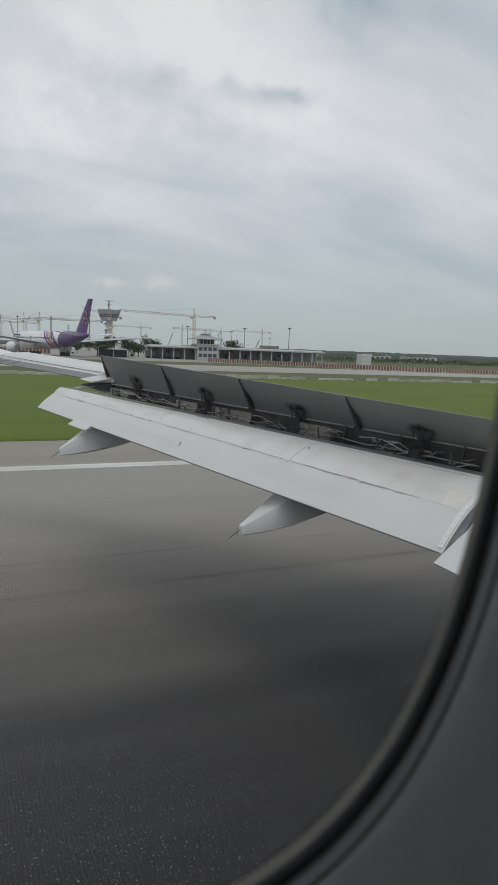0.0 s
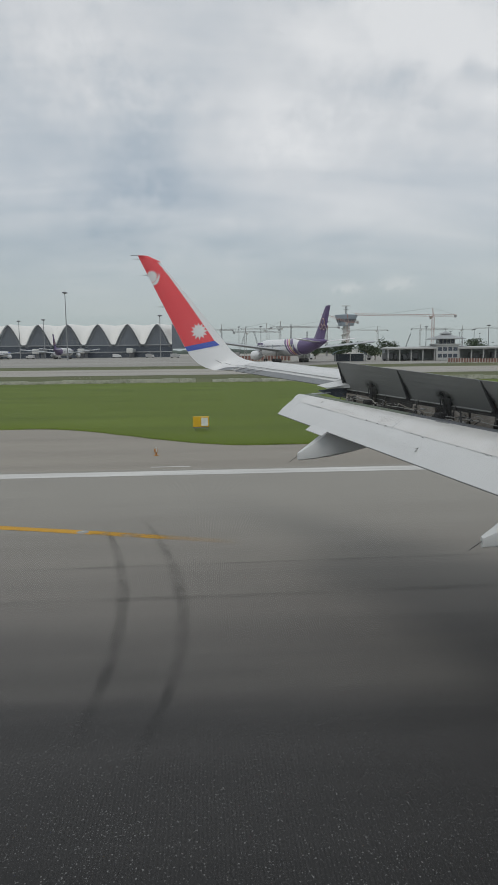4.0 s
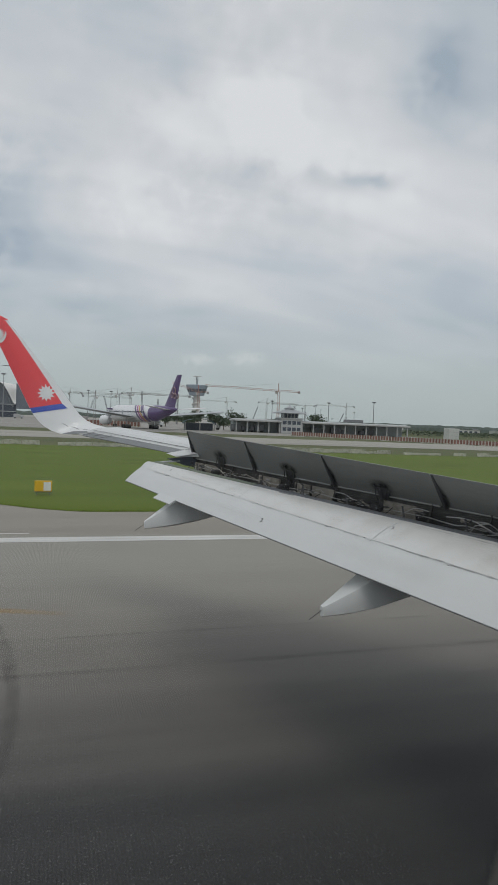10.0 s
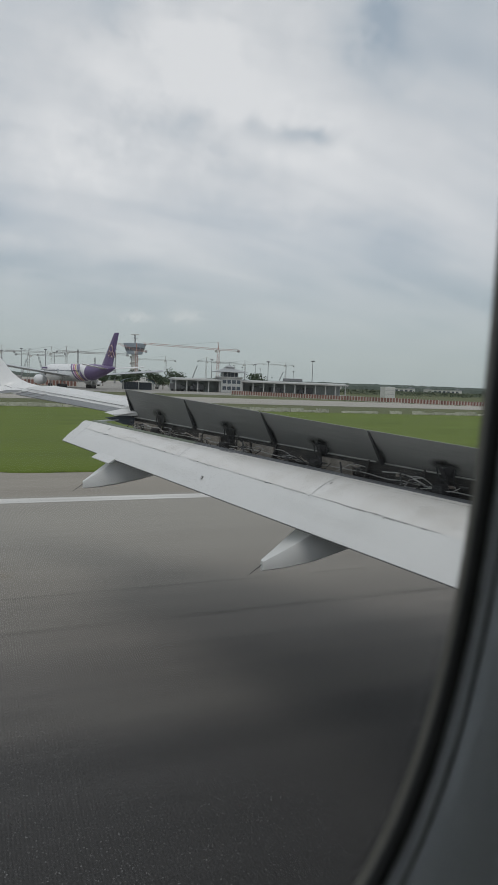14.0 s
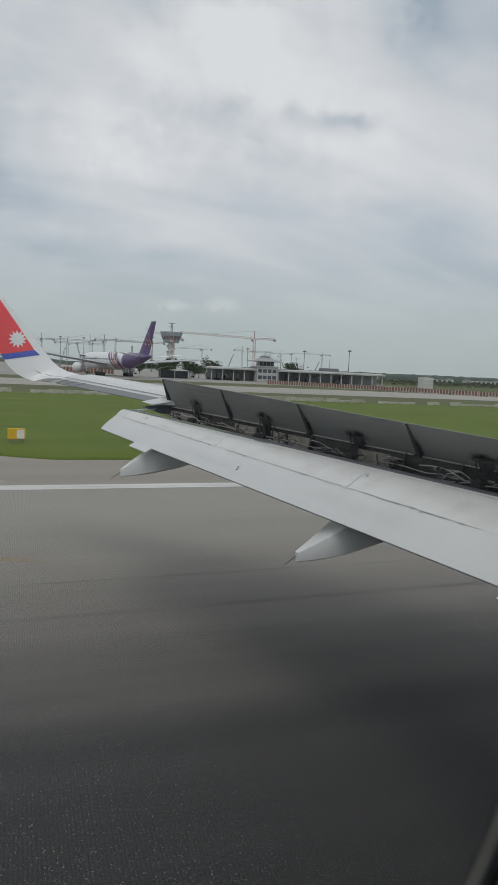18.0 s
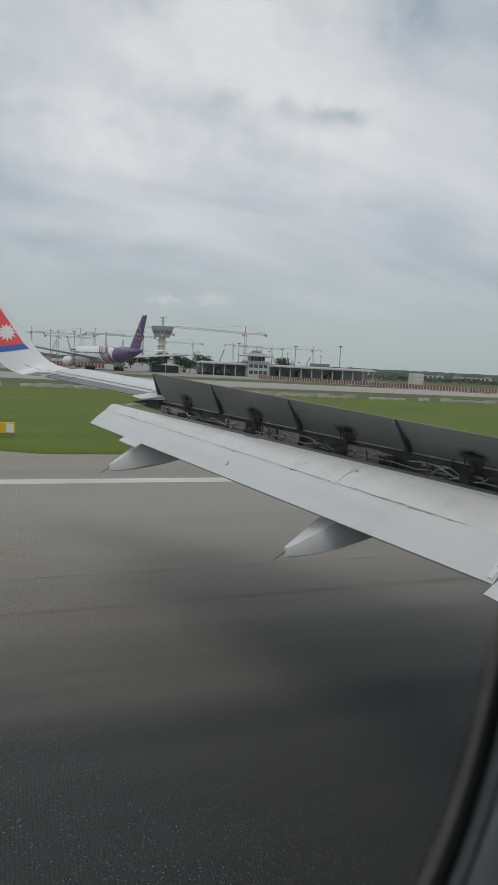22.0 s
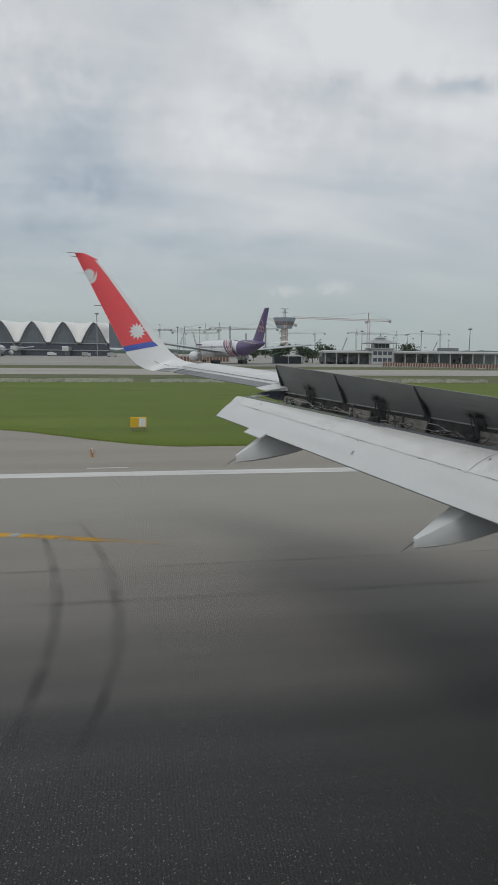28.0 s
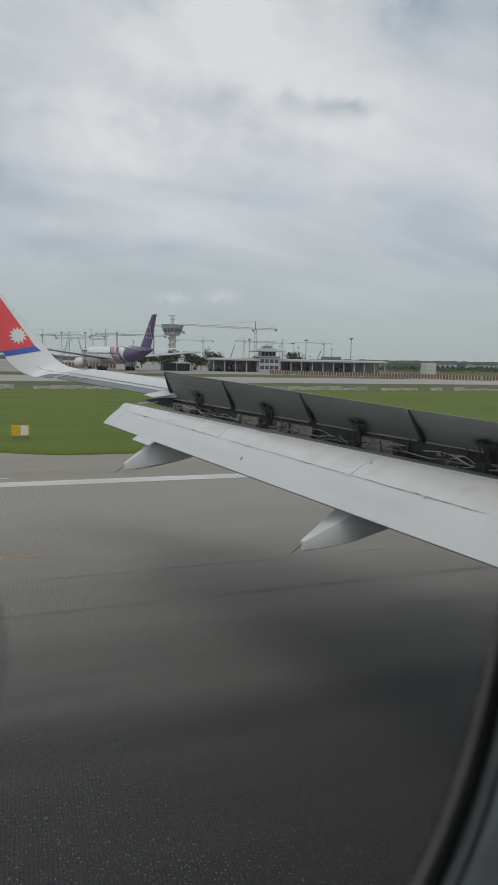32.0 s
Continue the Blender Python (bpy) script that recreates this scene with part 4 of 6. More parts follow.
# black chips along the seam where the sealant has come away
chips = random.Random(17)
for lo, hi_, count in ((0.84, 0.93, 9), (0.64, 0.76, 8), (0.50, 0.60, 7), (0.33, 0.47, 6), (0.29, 0.32, 3), (0.10, 0.2, 3)):
    for _ in range(count):
        s = chips.uniform(lo, hi_)
        d = chips.uniform(0.0015, 0.007)
        flap_strip(s, s + d, 0.60 + chips.uniform(-0.012, 0.02), chips.uniform(0.002, 0.006), M["ink"], "paint_chip", 1.2, 0.0055, 4)
for s, v, ds, dv in ((0.30, 0.45, 0.03, 0.5), (0.16, 0.3, 0.2, 0.35), (0.45, 0.3, 0.16, 0.3), (0.72, 0.35, 0.2, 0.4), (0.25, 0.8, 0.3, 0.2), (0.62, 0.85, 0.25, 0.2)):
    stain(s, v, ds, dv, "oil", "stain", "faint brown stain")
flap_strip(0.535, 0.575, 0.06, 0.03, M["seal"], "grey_patch", 0.3, 0.004, 6)
for s, v in ((0.30, 0.2), (0.305, 0.24), (0.298, 0.27)):
    flap_strip(s, s + 0.012, v, 0.012, M["fairing"], "worn_spot", 2.0, 0.005, 5)


# brown streaks that run back over the front skin, and a grubby front edge
for s, v, ds, dv in ((0.33, 0.30, 0.05, 0.55), (0.27, 0.35, 0.04, 0.5), (0.50, 0.25, 0.07, 0.45), (0.40, 0.45, 0.05, 0.25), (0.12, 0.40, 0.10, 0.4), (0.06, 0.5, 0.08, 0.3), (0.66, 0.42, 0.06, 0.3), (0.80, 0.5, 0.12, 0.2)):
    stain(s, v, ds, dv, "grime", "stain", "brownish run-off stain", 0.0042)
for s, v, ds, dv in ((0.335, 0.61, 0.03, 0.06), (0.20, 0.61, 0.18, 0.035), (0.72, 0.61, 0.16, 0.03), (0.90, 0.61, 0.08, 0.03), (0.55, 0.61, 0.10, 0.03)):
    stain(s, v, ds, dv, "smear", "seam_dirt", "grey dirt along the seam", 0.0046)


def chord_line(s, v0, v1, w=0.0018, material="seam", name="panel_line"):
    bm = bmesh.new()
    prev = None
    for i in range(9):
        v = v0 + (v1 - v0) * i / 8
        m = flap_frame(s, v)
        cur = [bm.verts.new(m @ Vector((q, 0, 0.004))) for q in (-w, w)]
        if prev:
            bm.faces.new((prev[0], cur[0], cur[1], prev[1]))
        prev = cur
    return part(name, bm, M[material], flap, "", False)


for s, v0, v1 in ((0.30, 0.05, 0.58), (0.63, 0.35, 0.62), (0.965, 0.05, 0.95), (0.45, 0.2, 0.34), (0.49, 0.2, 0.32), (0.86, 0.1, 0.2), (0.43, 0.12, 0.2), (0.52, 0.1, 0.22), (0.36, 0.3, 0.42)):
    chord_line(s, v0, v1)
for s, v, size in ((0.293, 0.31, 0.085), (0.529, 0.83, 0.10), (0.89, 0.36, 0.085)):
    ob = lettering("2", size, flap_frame(s, v) @ pose(0, 0, 0.005, 0, 0, 25), M["ink"], flap)


def flap_tab():
    bm = bmesh.new()
    a, c = TRAIL[0].lerp(TRAIL[1], 0.785), TRAIL[0].lerp(TRAIL[1], 0.85)
    back = Vector((-0.10, -0.06, -0.055))
    loft(bm, [[a + Vector((0.05, 0, 0.03)), c + Vector((0.05, 0, 0.03)), c + back, a + back], [a + Vector((0.05, 0, 0.0)), c + Vector((0.05, 0, 0.0)), c + back + Vector((0, 0, -0.012)), a + back + Vector((0, 0, -0.012))]])
    part("flap_tab", bm, M["white"], flap, "small white tab at the trailing edge", False)


flap_tab()


def plate_strip(s, q0, q1, name, label, v0=0.10, v1=0.97):
    """A riveted strip that follows the flap's end over the curve of its skin."""
    bm = bmesh.new()
    prev = None
    for i in range(19):
        m = flap_frame(s, v0 + (v1 - v0) * i / 18)
        cur = [bm.verts.new(m @ Vector((q, 0, h))) for q, h in ((q0, 0.004), (q0 + 0.004, 0.010), (q1 - 0.004, 0.010), (q1, 0.004))]
        if prev:
            for k in range(3):
                bm.faces.new((prev[k], cur[k], cur[k + 1], prev[k + 1]))
        prev = cur
    part(name, bm, M["fairing"], flap, label)
    rv = bmesh.new()
    for i in range(13):
        m = flap_frame(s, v0 + 0.03 + (v1 - v0 - 0.06) * i / 12)
        r = bmesh.ops.create_cone(rv, cap_ends=True, segments=6, radius1=0.005, radius2=0.004, depth=0.004)
        for vert in r["verts"]:
            vert.co = m @ (vert.co + Vector(((q0 + q1) / 2, 0, 0.012)))
    part("rivets", rv, M["ink"], flap, "dark rivets", False, "stuff")


def flap_end():
    """Riveted strips each side of the dark curved channel between the two flaps."""
    plate_strip(0.004, -0.045, 0.012, "end_plate", "grey riveted end plate")
    bm = bmesh.new()
    pts = [flap_frame(0.0, 0.02 + 0.96 * i / 18) @ Vector((0.055, 0, -0.035)) for i in range(19)]
    tube(bm, pts, 0.055, 8)
    part("end_seal", bm, mat("end_seal_rubber", (0.16, 0.165, 0.18), (0.07, 0.072, 0.078), 0.5, scale=5, bump=0.1), flap, "dark grey curved seal channel")
    plate_strip(0.0, 0.105, 0.155, "end_plate", "grey riveted end plate", 0.16, 0.94)
    bm = bmesh.new()
    prev = None
    for i in range(7):
        m = flap_frame(0.022, 0.36 + 0.24 * i / 6)
        cur = [bm.verts.new(m @ Vector((q, 0, 0.004))) for q in (-0.17 + 0.004 * i, 0.06)]
        if prev:
            bm.faces.new((prev[0], cur[0], cur[1], prev[1]))
        prev = cur
    part("bare_patch", bm, mat("bare_flap_patch", (0.66, 0.635, 0.58), (0.71, 0.70, 0.68), 0.5, scale=6, bump=0.05), flap, "unpainted beige riveted patch", False)
    rv = bmesh.new()
    for i in range(3):
        for k in range(5):
            m = flap_frame(0.022, 0.40 + 0.07 * i)
            r = bmesh.ops.create_cone(rv, cap_ends=True, segments=6, radius1=0.005, radius2=0.004, depth=0.004)
            for vert in r["verts"]:
                vert.co = m @ (vert.co + Vector((-0.14 + 0.045 * k + 0.02 * (i % 2), 0, 0.007)))
    part("rivets", rv, M["ink"], flap, "dark rivets", False, "stuff")
    for k, q in enumerate((-0.03, 0.03, 0.085)):
        bm = boxed((-0.02, -0.035, 0.010), (0.02, 0.035, 0.014), 0.002)
        m = flap_frame(0.010, 0.22 + 0.035 * k) @ pose(0, 0, 0, 0, 0, 12)
        for v in bm.verts:
            v.co = m @ v.co
        part("placard", bm, M["logo"], flap, "small white placard", False)


flap_end()


def inner_flap():
    bm = bmesh.new()
    rings = []
    up = [(5.50, 3.25), (5.2, 3.22), (4.75, 3.05), (4.35, 2.87), (4.03, 2.71)]
    low = [(4.04, 2.69), (4.6, 2.78), (5.4, 2.98)]
    for y, skew in ((4.62, 1.0), (3.0, 0.4), (0.5, 0.0)):
        rings.append([(x, y + skew * 0.24 * (x - 4.05), zz - 0.02 * (4.6 - y)) for x, zz in up + low])
    loft(bm, rings)
    part("inner_flap", bm, M["white"], jet, "white lowered inner flap")


inner_flap()

# --- spoilers and the open bay under them ---
HI, HO = HIN.lerp(TIN, 0.15), HOUT.lerp(TOUT, 0.12)
CUTS = (0.0, 0.257, 0.513, 0.759, 1.0)


def spoiler(a, b):
    u0, u1 = a + 0.0012, b - 0.0012
    q = [HI.lerp(HO, u0), HI.lerp(HO, u1), TIN.lerp(TOUT, u1), TIN.lerp(TOUT, u0)]
    nrm = (q[1] - q[0]).cross(q[3] - q[0]).normalized()
    if nrm.x < 0:
        nrm = -nrm
    bm = bmesh.new()
    rings = []
    for k in range(7):
        v = k / 6
        p0, p1 = q[0].lerp(q[3], v), q[1].lerp(q[2], v)
        th = 0.085 * (1 - v) + 0.008
        rings.append([p0, p1, p1 + nrm * th, p0 + nrm * th])
    loft(bm, rings)
    sp = part("spoiler", bm, M["spoiler"], jet, "raised spoiler panel with a dark grimy underside", False)

    def on(u, v, out=0.0):
        p0, p1 = q[0].lerp(q[3], v), q[1].lerp(q[2], v)
        return p0.lerp(p1, u) - nrm * out
    # side stiffeners and the rod along the hinge
    bm = bmesh.new()
    tube(bm, [on(0.03, 0.01, 0.02), on(0.5, 0.01, 0.022), on(0.97, 0.01, 0.02)], 0.011)
    part("hinge_rod", bm, M["pipe"], sp, "thin pale rod")
    for u in (0.990,):
        bm = bmesh.new()
        loft(bm, [[on(u - 0.009, v, 0.0), on(u + 0.009, v, 0.0), on(u + 0.009, v, w), on(u - 0.009, v, w)] for v, w in ((0.0, 0.05), (0.5, 0.03), (0.97, 0.004))])
        part("edge_rib", bm, M["arm"], sp, "dark edge rib", False)
    # actuator and its fittings in the middle
    bm = bmesh.new()
    loft(bm, [[on(0.5 + du, v, o) for du, o in ((-0.055, 0.004), (0.055, 0.004), (0.035, w), (-0.035, w))] for v, w in ((0.02, 0.06), (0.12, 0.05), (0.24, 0.010))])
    part("bracket", bm, M["arm"], sp, "black actuator bracket", False)
    for cu, cv, ru, rv_ in ((0.5, 0.28, 0.13, 0.24), (0.985, 0.3, 0.05, 0.42)):
        bm = bmesh.new()
        uv = bm.loops.layers.uv.new("UVMap")
        g = [[bm.verts.new(on(min(max(cu + ru * (i / 3 - 1), 0.004), 0.996), min(max(cv + rv_ * (j / 3 - 1), 0.01), 0.99), 0.004)) for j in range(7)] for i in range(7)]
        for i in range(6):
            for j in range(6):
                f = bm.faces.new((g[i][j], g[i + 1][j], g[i + 1][j + 1], g[i][j + 1]))
                for lp, (ii, jj) in zip(f.loops, ((i, j), (i + 1, j), (i + 1, j + 1), (i, j + 1))):
                    lp[uv].uv = (ii / 3 - 1, jj / 3 - 1)
        part("grease_stain", bm, M["soot"], sp, "soft black grease stain", False)
    bm = bmesh.new()
    tube(bm, [on(0.5, 0.28, 0.05), on(0.5, 0.0, 0.10), on(0.5, 0.0, 0.09) + Vector((0.03, 0, -0.2))], [0.018, 0.026, 0.035], 8)
    part("actuator", bm, M["arm"], sp, "black hydraulic actuator")
    for du in (-0.09, 0.09):
        bm = bmesh.new()
        tube(bm, [on(0.5 + du * 0.7, 0.2, 0.012), on(0.5 + du * 0.6, 0.08, 0.07), on(0.5 + du * 0.5, -0.12, 0.1)], 0.010, 5)
        part("link", bm, M["arm"], sp)
    return sp


for a, b in zip(CUTS, CUTS[1:]):
    spoiler(a, b)


def bay():
    """The recess under the spoilers: a rear wall, ribs, a floor lip, and runs of pipe and wire."""
    drop = Vector((0, 0, -0.42))
    # wall, floor and ribs wear the primer darkened for the recess's shade
    bm = bmesh.new()
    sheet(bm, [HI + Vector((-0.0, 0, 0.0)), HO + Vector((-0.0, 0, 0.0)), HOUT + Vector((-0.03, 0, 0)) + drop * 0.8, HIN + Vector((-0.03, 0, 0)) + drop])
    wall = part("bay_wall", bm, M["bay"], jet, "rear wall of the spoiler bay, its primer darkened for shade", False)
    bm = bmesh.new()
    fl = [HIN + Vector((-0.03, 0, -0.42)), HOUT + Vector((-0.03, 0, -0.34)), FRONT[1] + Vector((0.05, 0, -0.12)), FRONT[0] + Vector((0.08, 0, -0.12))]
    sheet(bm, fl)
    part("bay_floor", bm, M["bay"], jet, "floor of the spoiler bay, darkened for shade", False)
    # shroud lip just above the flap's nose
    bm = bmesh.new()
    for s0, s1, m_, lab in ((0.0, 0.66, "shroud", "dark grey shroud strip ahead of the flap"), (0.662, 1.0, "green", "green primer shroud strip ahead of the flap")):
        a, b = FRONT[0].lerp(FRONT[1], s0), FRONT[0].lerp(FRONT[1], s1)
        loft(bm, [[p + Vector(q) for q in ((0.06, 0, -0.04), (0.085, 0.01, -0.006), (0.175, 0.025, 0.004), (0.185, 0.025, -0.012), (0.175, 0.025, -0.16), (0.08, 0, -0.12))] for p in (a, b)])
        part("shroud", bm, M[m_], jet, lab, False)
        bm = bmesh.new()
    bm.free()
    rnd = random.Random(11)

    def at(u, d, h):
        """In the bay: u along it, d out from the wall, h down from the hinge."""
        p = HI.lerp(HO, u)
        return p + Vector((-0.035 - d * 0.92, -d * 0.39, -h))
    def rounded(pts):
        """Cuts the corners of a line twice, so that a pipe through it bends softly."""
        for _ in range(2):
            cut = [pts[0]]
            for a, b in zip(pts, pts[1:]):
                cut += [a.lerp(b, 0.25), a.lerp(b, 0.75)]
            pts = cut + [pts[-1]]
        return pts
    for i in range(9):
        u = (i + 0.5) / 9
        bm = bmesh.new()
        k = 1 - 0.3 * u
        w = 0.012
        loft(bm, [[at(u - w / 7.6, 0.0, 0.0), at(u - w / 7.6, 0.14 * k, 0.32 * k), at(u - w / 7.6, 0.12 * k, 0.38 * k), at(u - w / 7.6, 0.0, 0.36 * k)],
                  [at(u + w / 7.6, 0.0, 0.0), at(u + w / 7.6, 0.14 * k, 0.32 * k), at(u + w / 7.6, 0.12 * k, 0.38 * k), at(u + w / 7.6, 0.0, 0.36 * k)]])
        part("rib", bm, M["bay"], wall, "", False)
    for u, wd in ((0.35, 0.04), (0.535, 0.03), (0.595, 0.022), (0.70, 0.035), (0.93, 0.055)):
        bm = bmesh.new()
        loft(bm, [[at(u - wd, d, h) for d, h in ((0.004, 0.07), (0.03, 0.07), (0.03, 0.33), (0.004, 0.33))], [at(u + wd, d, h) for d, h in ((0.004, 0.07), (0.03, 0.07), (0.03, 0.33), (0.004, 0.33))]])
        part("access_panel", bm, M["beige"], wall, "beige primer access panel", False)
    # pipe runs along the span
    for h, d, r in ((0.19, 0.10, 0.007), (0.27, 0.13, 0.008)):
        bm = bmesh.new()
        pts = [at(u / 40, d + rnd.uniform(-0.01, 0.01), (h + rnd.uniform(-0.012, 0.012)) * (1 - 0.25 * u / 40)) for u in range(1, 40)]
        tube(bm, pts, r, 5)
        part("pipe", bm, M["pipe"], wall, "pale hydraulic pipe")
    # bent hoses and looms round the actuators
    for c in range(4):
        mid = (CUTS[c] + CUTS[c + 1]) / 2
        for k in range(7):
            # bent pipes that climb and drop across the bay
            u = mid + rnd.uniform(-0.115, 0.05)
            h, d = rnd.uniform(0.08, 0.26), rnd.uniform(0.09, 0.17)
            pts = []
            for j in range(5):
                pts.append(at(u, d, h))
                u += rnd.uniform(0.010, 0.026)
                h = min(max(h + rnd.choice((-0.07, -0.02, 0.02, 0.07)), 0.07), 0.31)
                d = min(max(d + rnd.uniform(-0.02, 0.03), 0.08), 0.2)
            bm = bmesh.new()
            tube(bm, rounded(pts), rnd.choice((0.0045, 0.006, 0.0075)), 6)
            part("bent_pipe", bm, rnd.choice((M["pipe"], M["pipe"], M["steel"], M["beige"])), wall)
        for k in range(14):
            u = mid + rnd.uniform(-0.105, 0.095)
            pts = []
            h, d = rnd.uniform(0.06, 0.2), rnd.uniform(0.10, 0.2)
            for j in range(5):
                pts.append(at(u, d, h))
                u += rnd.uniform(-0.012, 0.016)
                h = min(max(h + rnd.uniform(-0.04, 0.06), 0.05), 0.32)
                d = min(max(d + rnd.uniform(-0.03, 0.03), 0.08), 0.23)
            bm = bmesh.new()
            tube(bm, rounded(pts), rnd.choice((0.004, 0.006, 0.009)), 6)
            part("hose", bm, rnd.choice((M["pipe"], M["dark"], M["dark"], M["arm"])), wall)
        for k in range(6):
            u = mid + rnd.uniform(-0.11, 0.1)
            h, r = rnd.uniform(0.1, 0.27), rnd.uniform(0.012, 0.024)
            bm = bmesh.new()
            p = at(u, rnd.uniform(0.03, 0.12), h)
            tube(bm, [p + Vector((-0.02, 0.05, 0.0)), p + Vector((0.02, -0.05, 0.005))], [r, r * 0.8], 8)
            part("pipe_fitting", bm, rnd.choice((M["steel"], M["arm"], M["beige"])), wall)
        bm = boxed((-0.07, -0.09, -0.08), (0.07, 0.09, 0.08), 0.02)
        for v in bm.verts:
            v.co += at(mid, 0.13, 0.2)
        part("valve_block", bm, M["dark"], wall, "black valve block")
        for k in range(2):
            u = mid + (-0.07, 0.062)[k]
            bm = bmesh.new()
            tube(bm, [at(u, 0.2, 0.28), at(u + 0.012, 0.14, 0.08)], 0.014, 6)
            part("strut", bm, M["arm"], wall, "dark metal strut")


bay()

# --- fairings that carry the flap tracks ---


def fairing(tip, length, high, wide, rise, end, mid):
    """A canoe with a flat sloping top, upright sides, a rounded keel and a blunt end."""
    bm = bmesh.new()
    rings = []
    for u, h, ww in ((0.0, end, 0.16), (0.06, end + (mid - end) * 0.24, 0.34), (0.14, end + (mid - end) * 0.54, 0.58), (0.27, mid, 0.88), (0.45, high, 1.0), (0.7, high * 0.8, 1.0), (1.0, high * 0.4, 0.8)):
        x = tip[0] + length * u
        zb = tip[2] + rise * u ** 1.6
        w = wide * ww / 2
        ring = [(0, 0), (0.55, 0.02), (0.86, 0.10), (0.90, 0.30), (0.99, 0.96), (0.95, 1.0), (-0.95, 1.0), (-0.99, 0.96), (-0.90, 0.30), (-0.86, 0.10), (-0.55, 0.02)]
        rings.append([(x, tip[1] + w * p, zb + h * q) for p, q in ring])
    loft(bm, rings)
    f = part("flap_track_fairing", bm, M["fairing"], jet, "pale grey pointed flap track fairing")
    bm = bmesh.new()
    tube(bm, [(tip[0] + 0.03, tip[1], tip[2] + end * 0.8), (tip[0] - 0.15, tip[1] + 0.01, tip[2] - 0.04)], [0.006, 0.003], 5)
    part("static_wick", bm, M["dark"], f, "thin black static wick")


fairing((3.12, 7.0, 2.388), 2.4, 0.62, 0.50, 0.76, 0.115, 0.43)
fairing((1.55, 10.75, 2.80), 2.0, 0.48, 0.44, 0.48, 0.115, 0.44)

# --- winglet ---
SECS = [(0.62, 4.175, 1.95, 4.29, 15.2), (0.45, 4.165, 1.60, 4.32, 15.35), (0.25, 4.175, 1.25, 4.36, 15.47), (0.05, 4.24, 1.0, 4.42, 15.55), (-0.11, 4.33, 0.83, 4.50, 15.6),
        (-0.25, 4.46, 0.67, 4.63, 15.66), (-0.34, 4.58, 0.57, 4.75, 15.7), (-0.43, 4.73, 0.46, 4.90, 15.75), (-0.68, 5.24, 0.09, 5.37, 15.85), (-0.93, 5.75, -0.29, 5.85, 15.95),
        (-1.18, 6.26, -0.67, 6.33, 16.05), (-1.36, 6.62, -0.94, 6.63, 16.11), (-1.415, 6.74, -0.93, 6.67, 16.125), (-1.45, 6.81, -1.22, 6.80, 16.135)]


def wl_point(k, u, out=0.0):
    """On the winglet's inner face: k runs up its sections, u from the rear edge to the front."""
    i = min(int(k), len(SECS) - 2)
    s = lerp(SECS[i], SECS[i + 1], k - i)
    x, zz, y = s[0] + (s[2] - s[0]) * u, s[1] + (s[3] - s[1]) * u, s[4]
    f = y / 15.6
    th = 0.05 * 4 * u * (1 - u) * (0.5 + 0.5 * (u < 0.9))
    return Vector((x * f, y - (th + out) * min(1, k / 5), 4.6 + (zz - 4.6) * f + (th + out) * max(0, 1 - k / 5)))


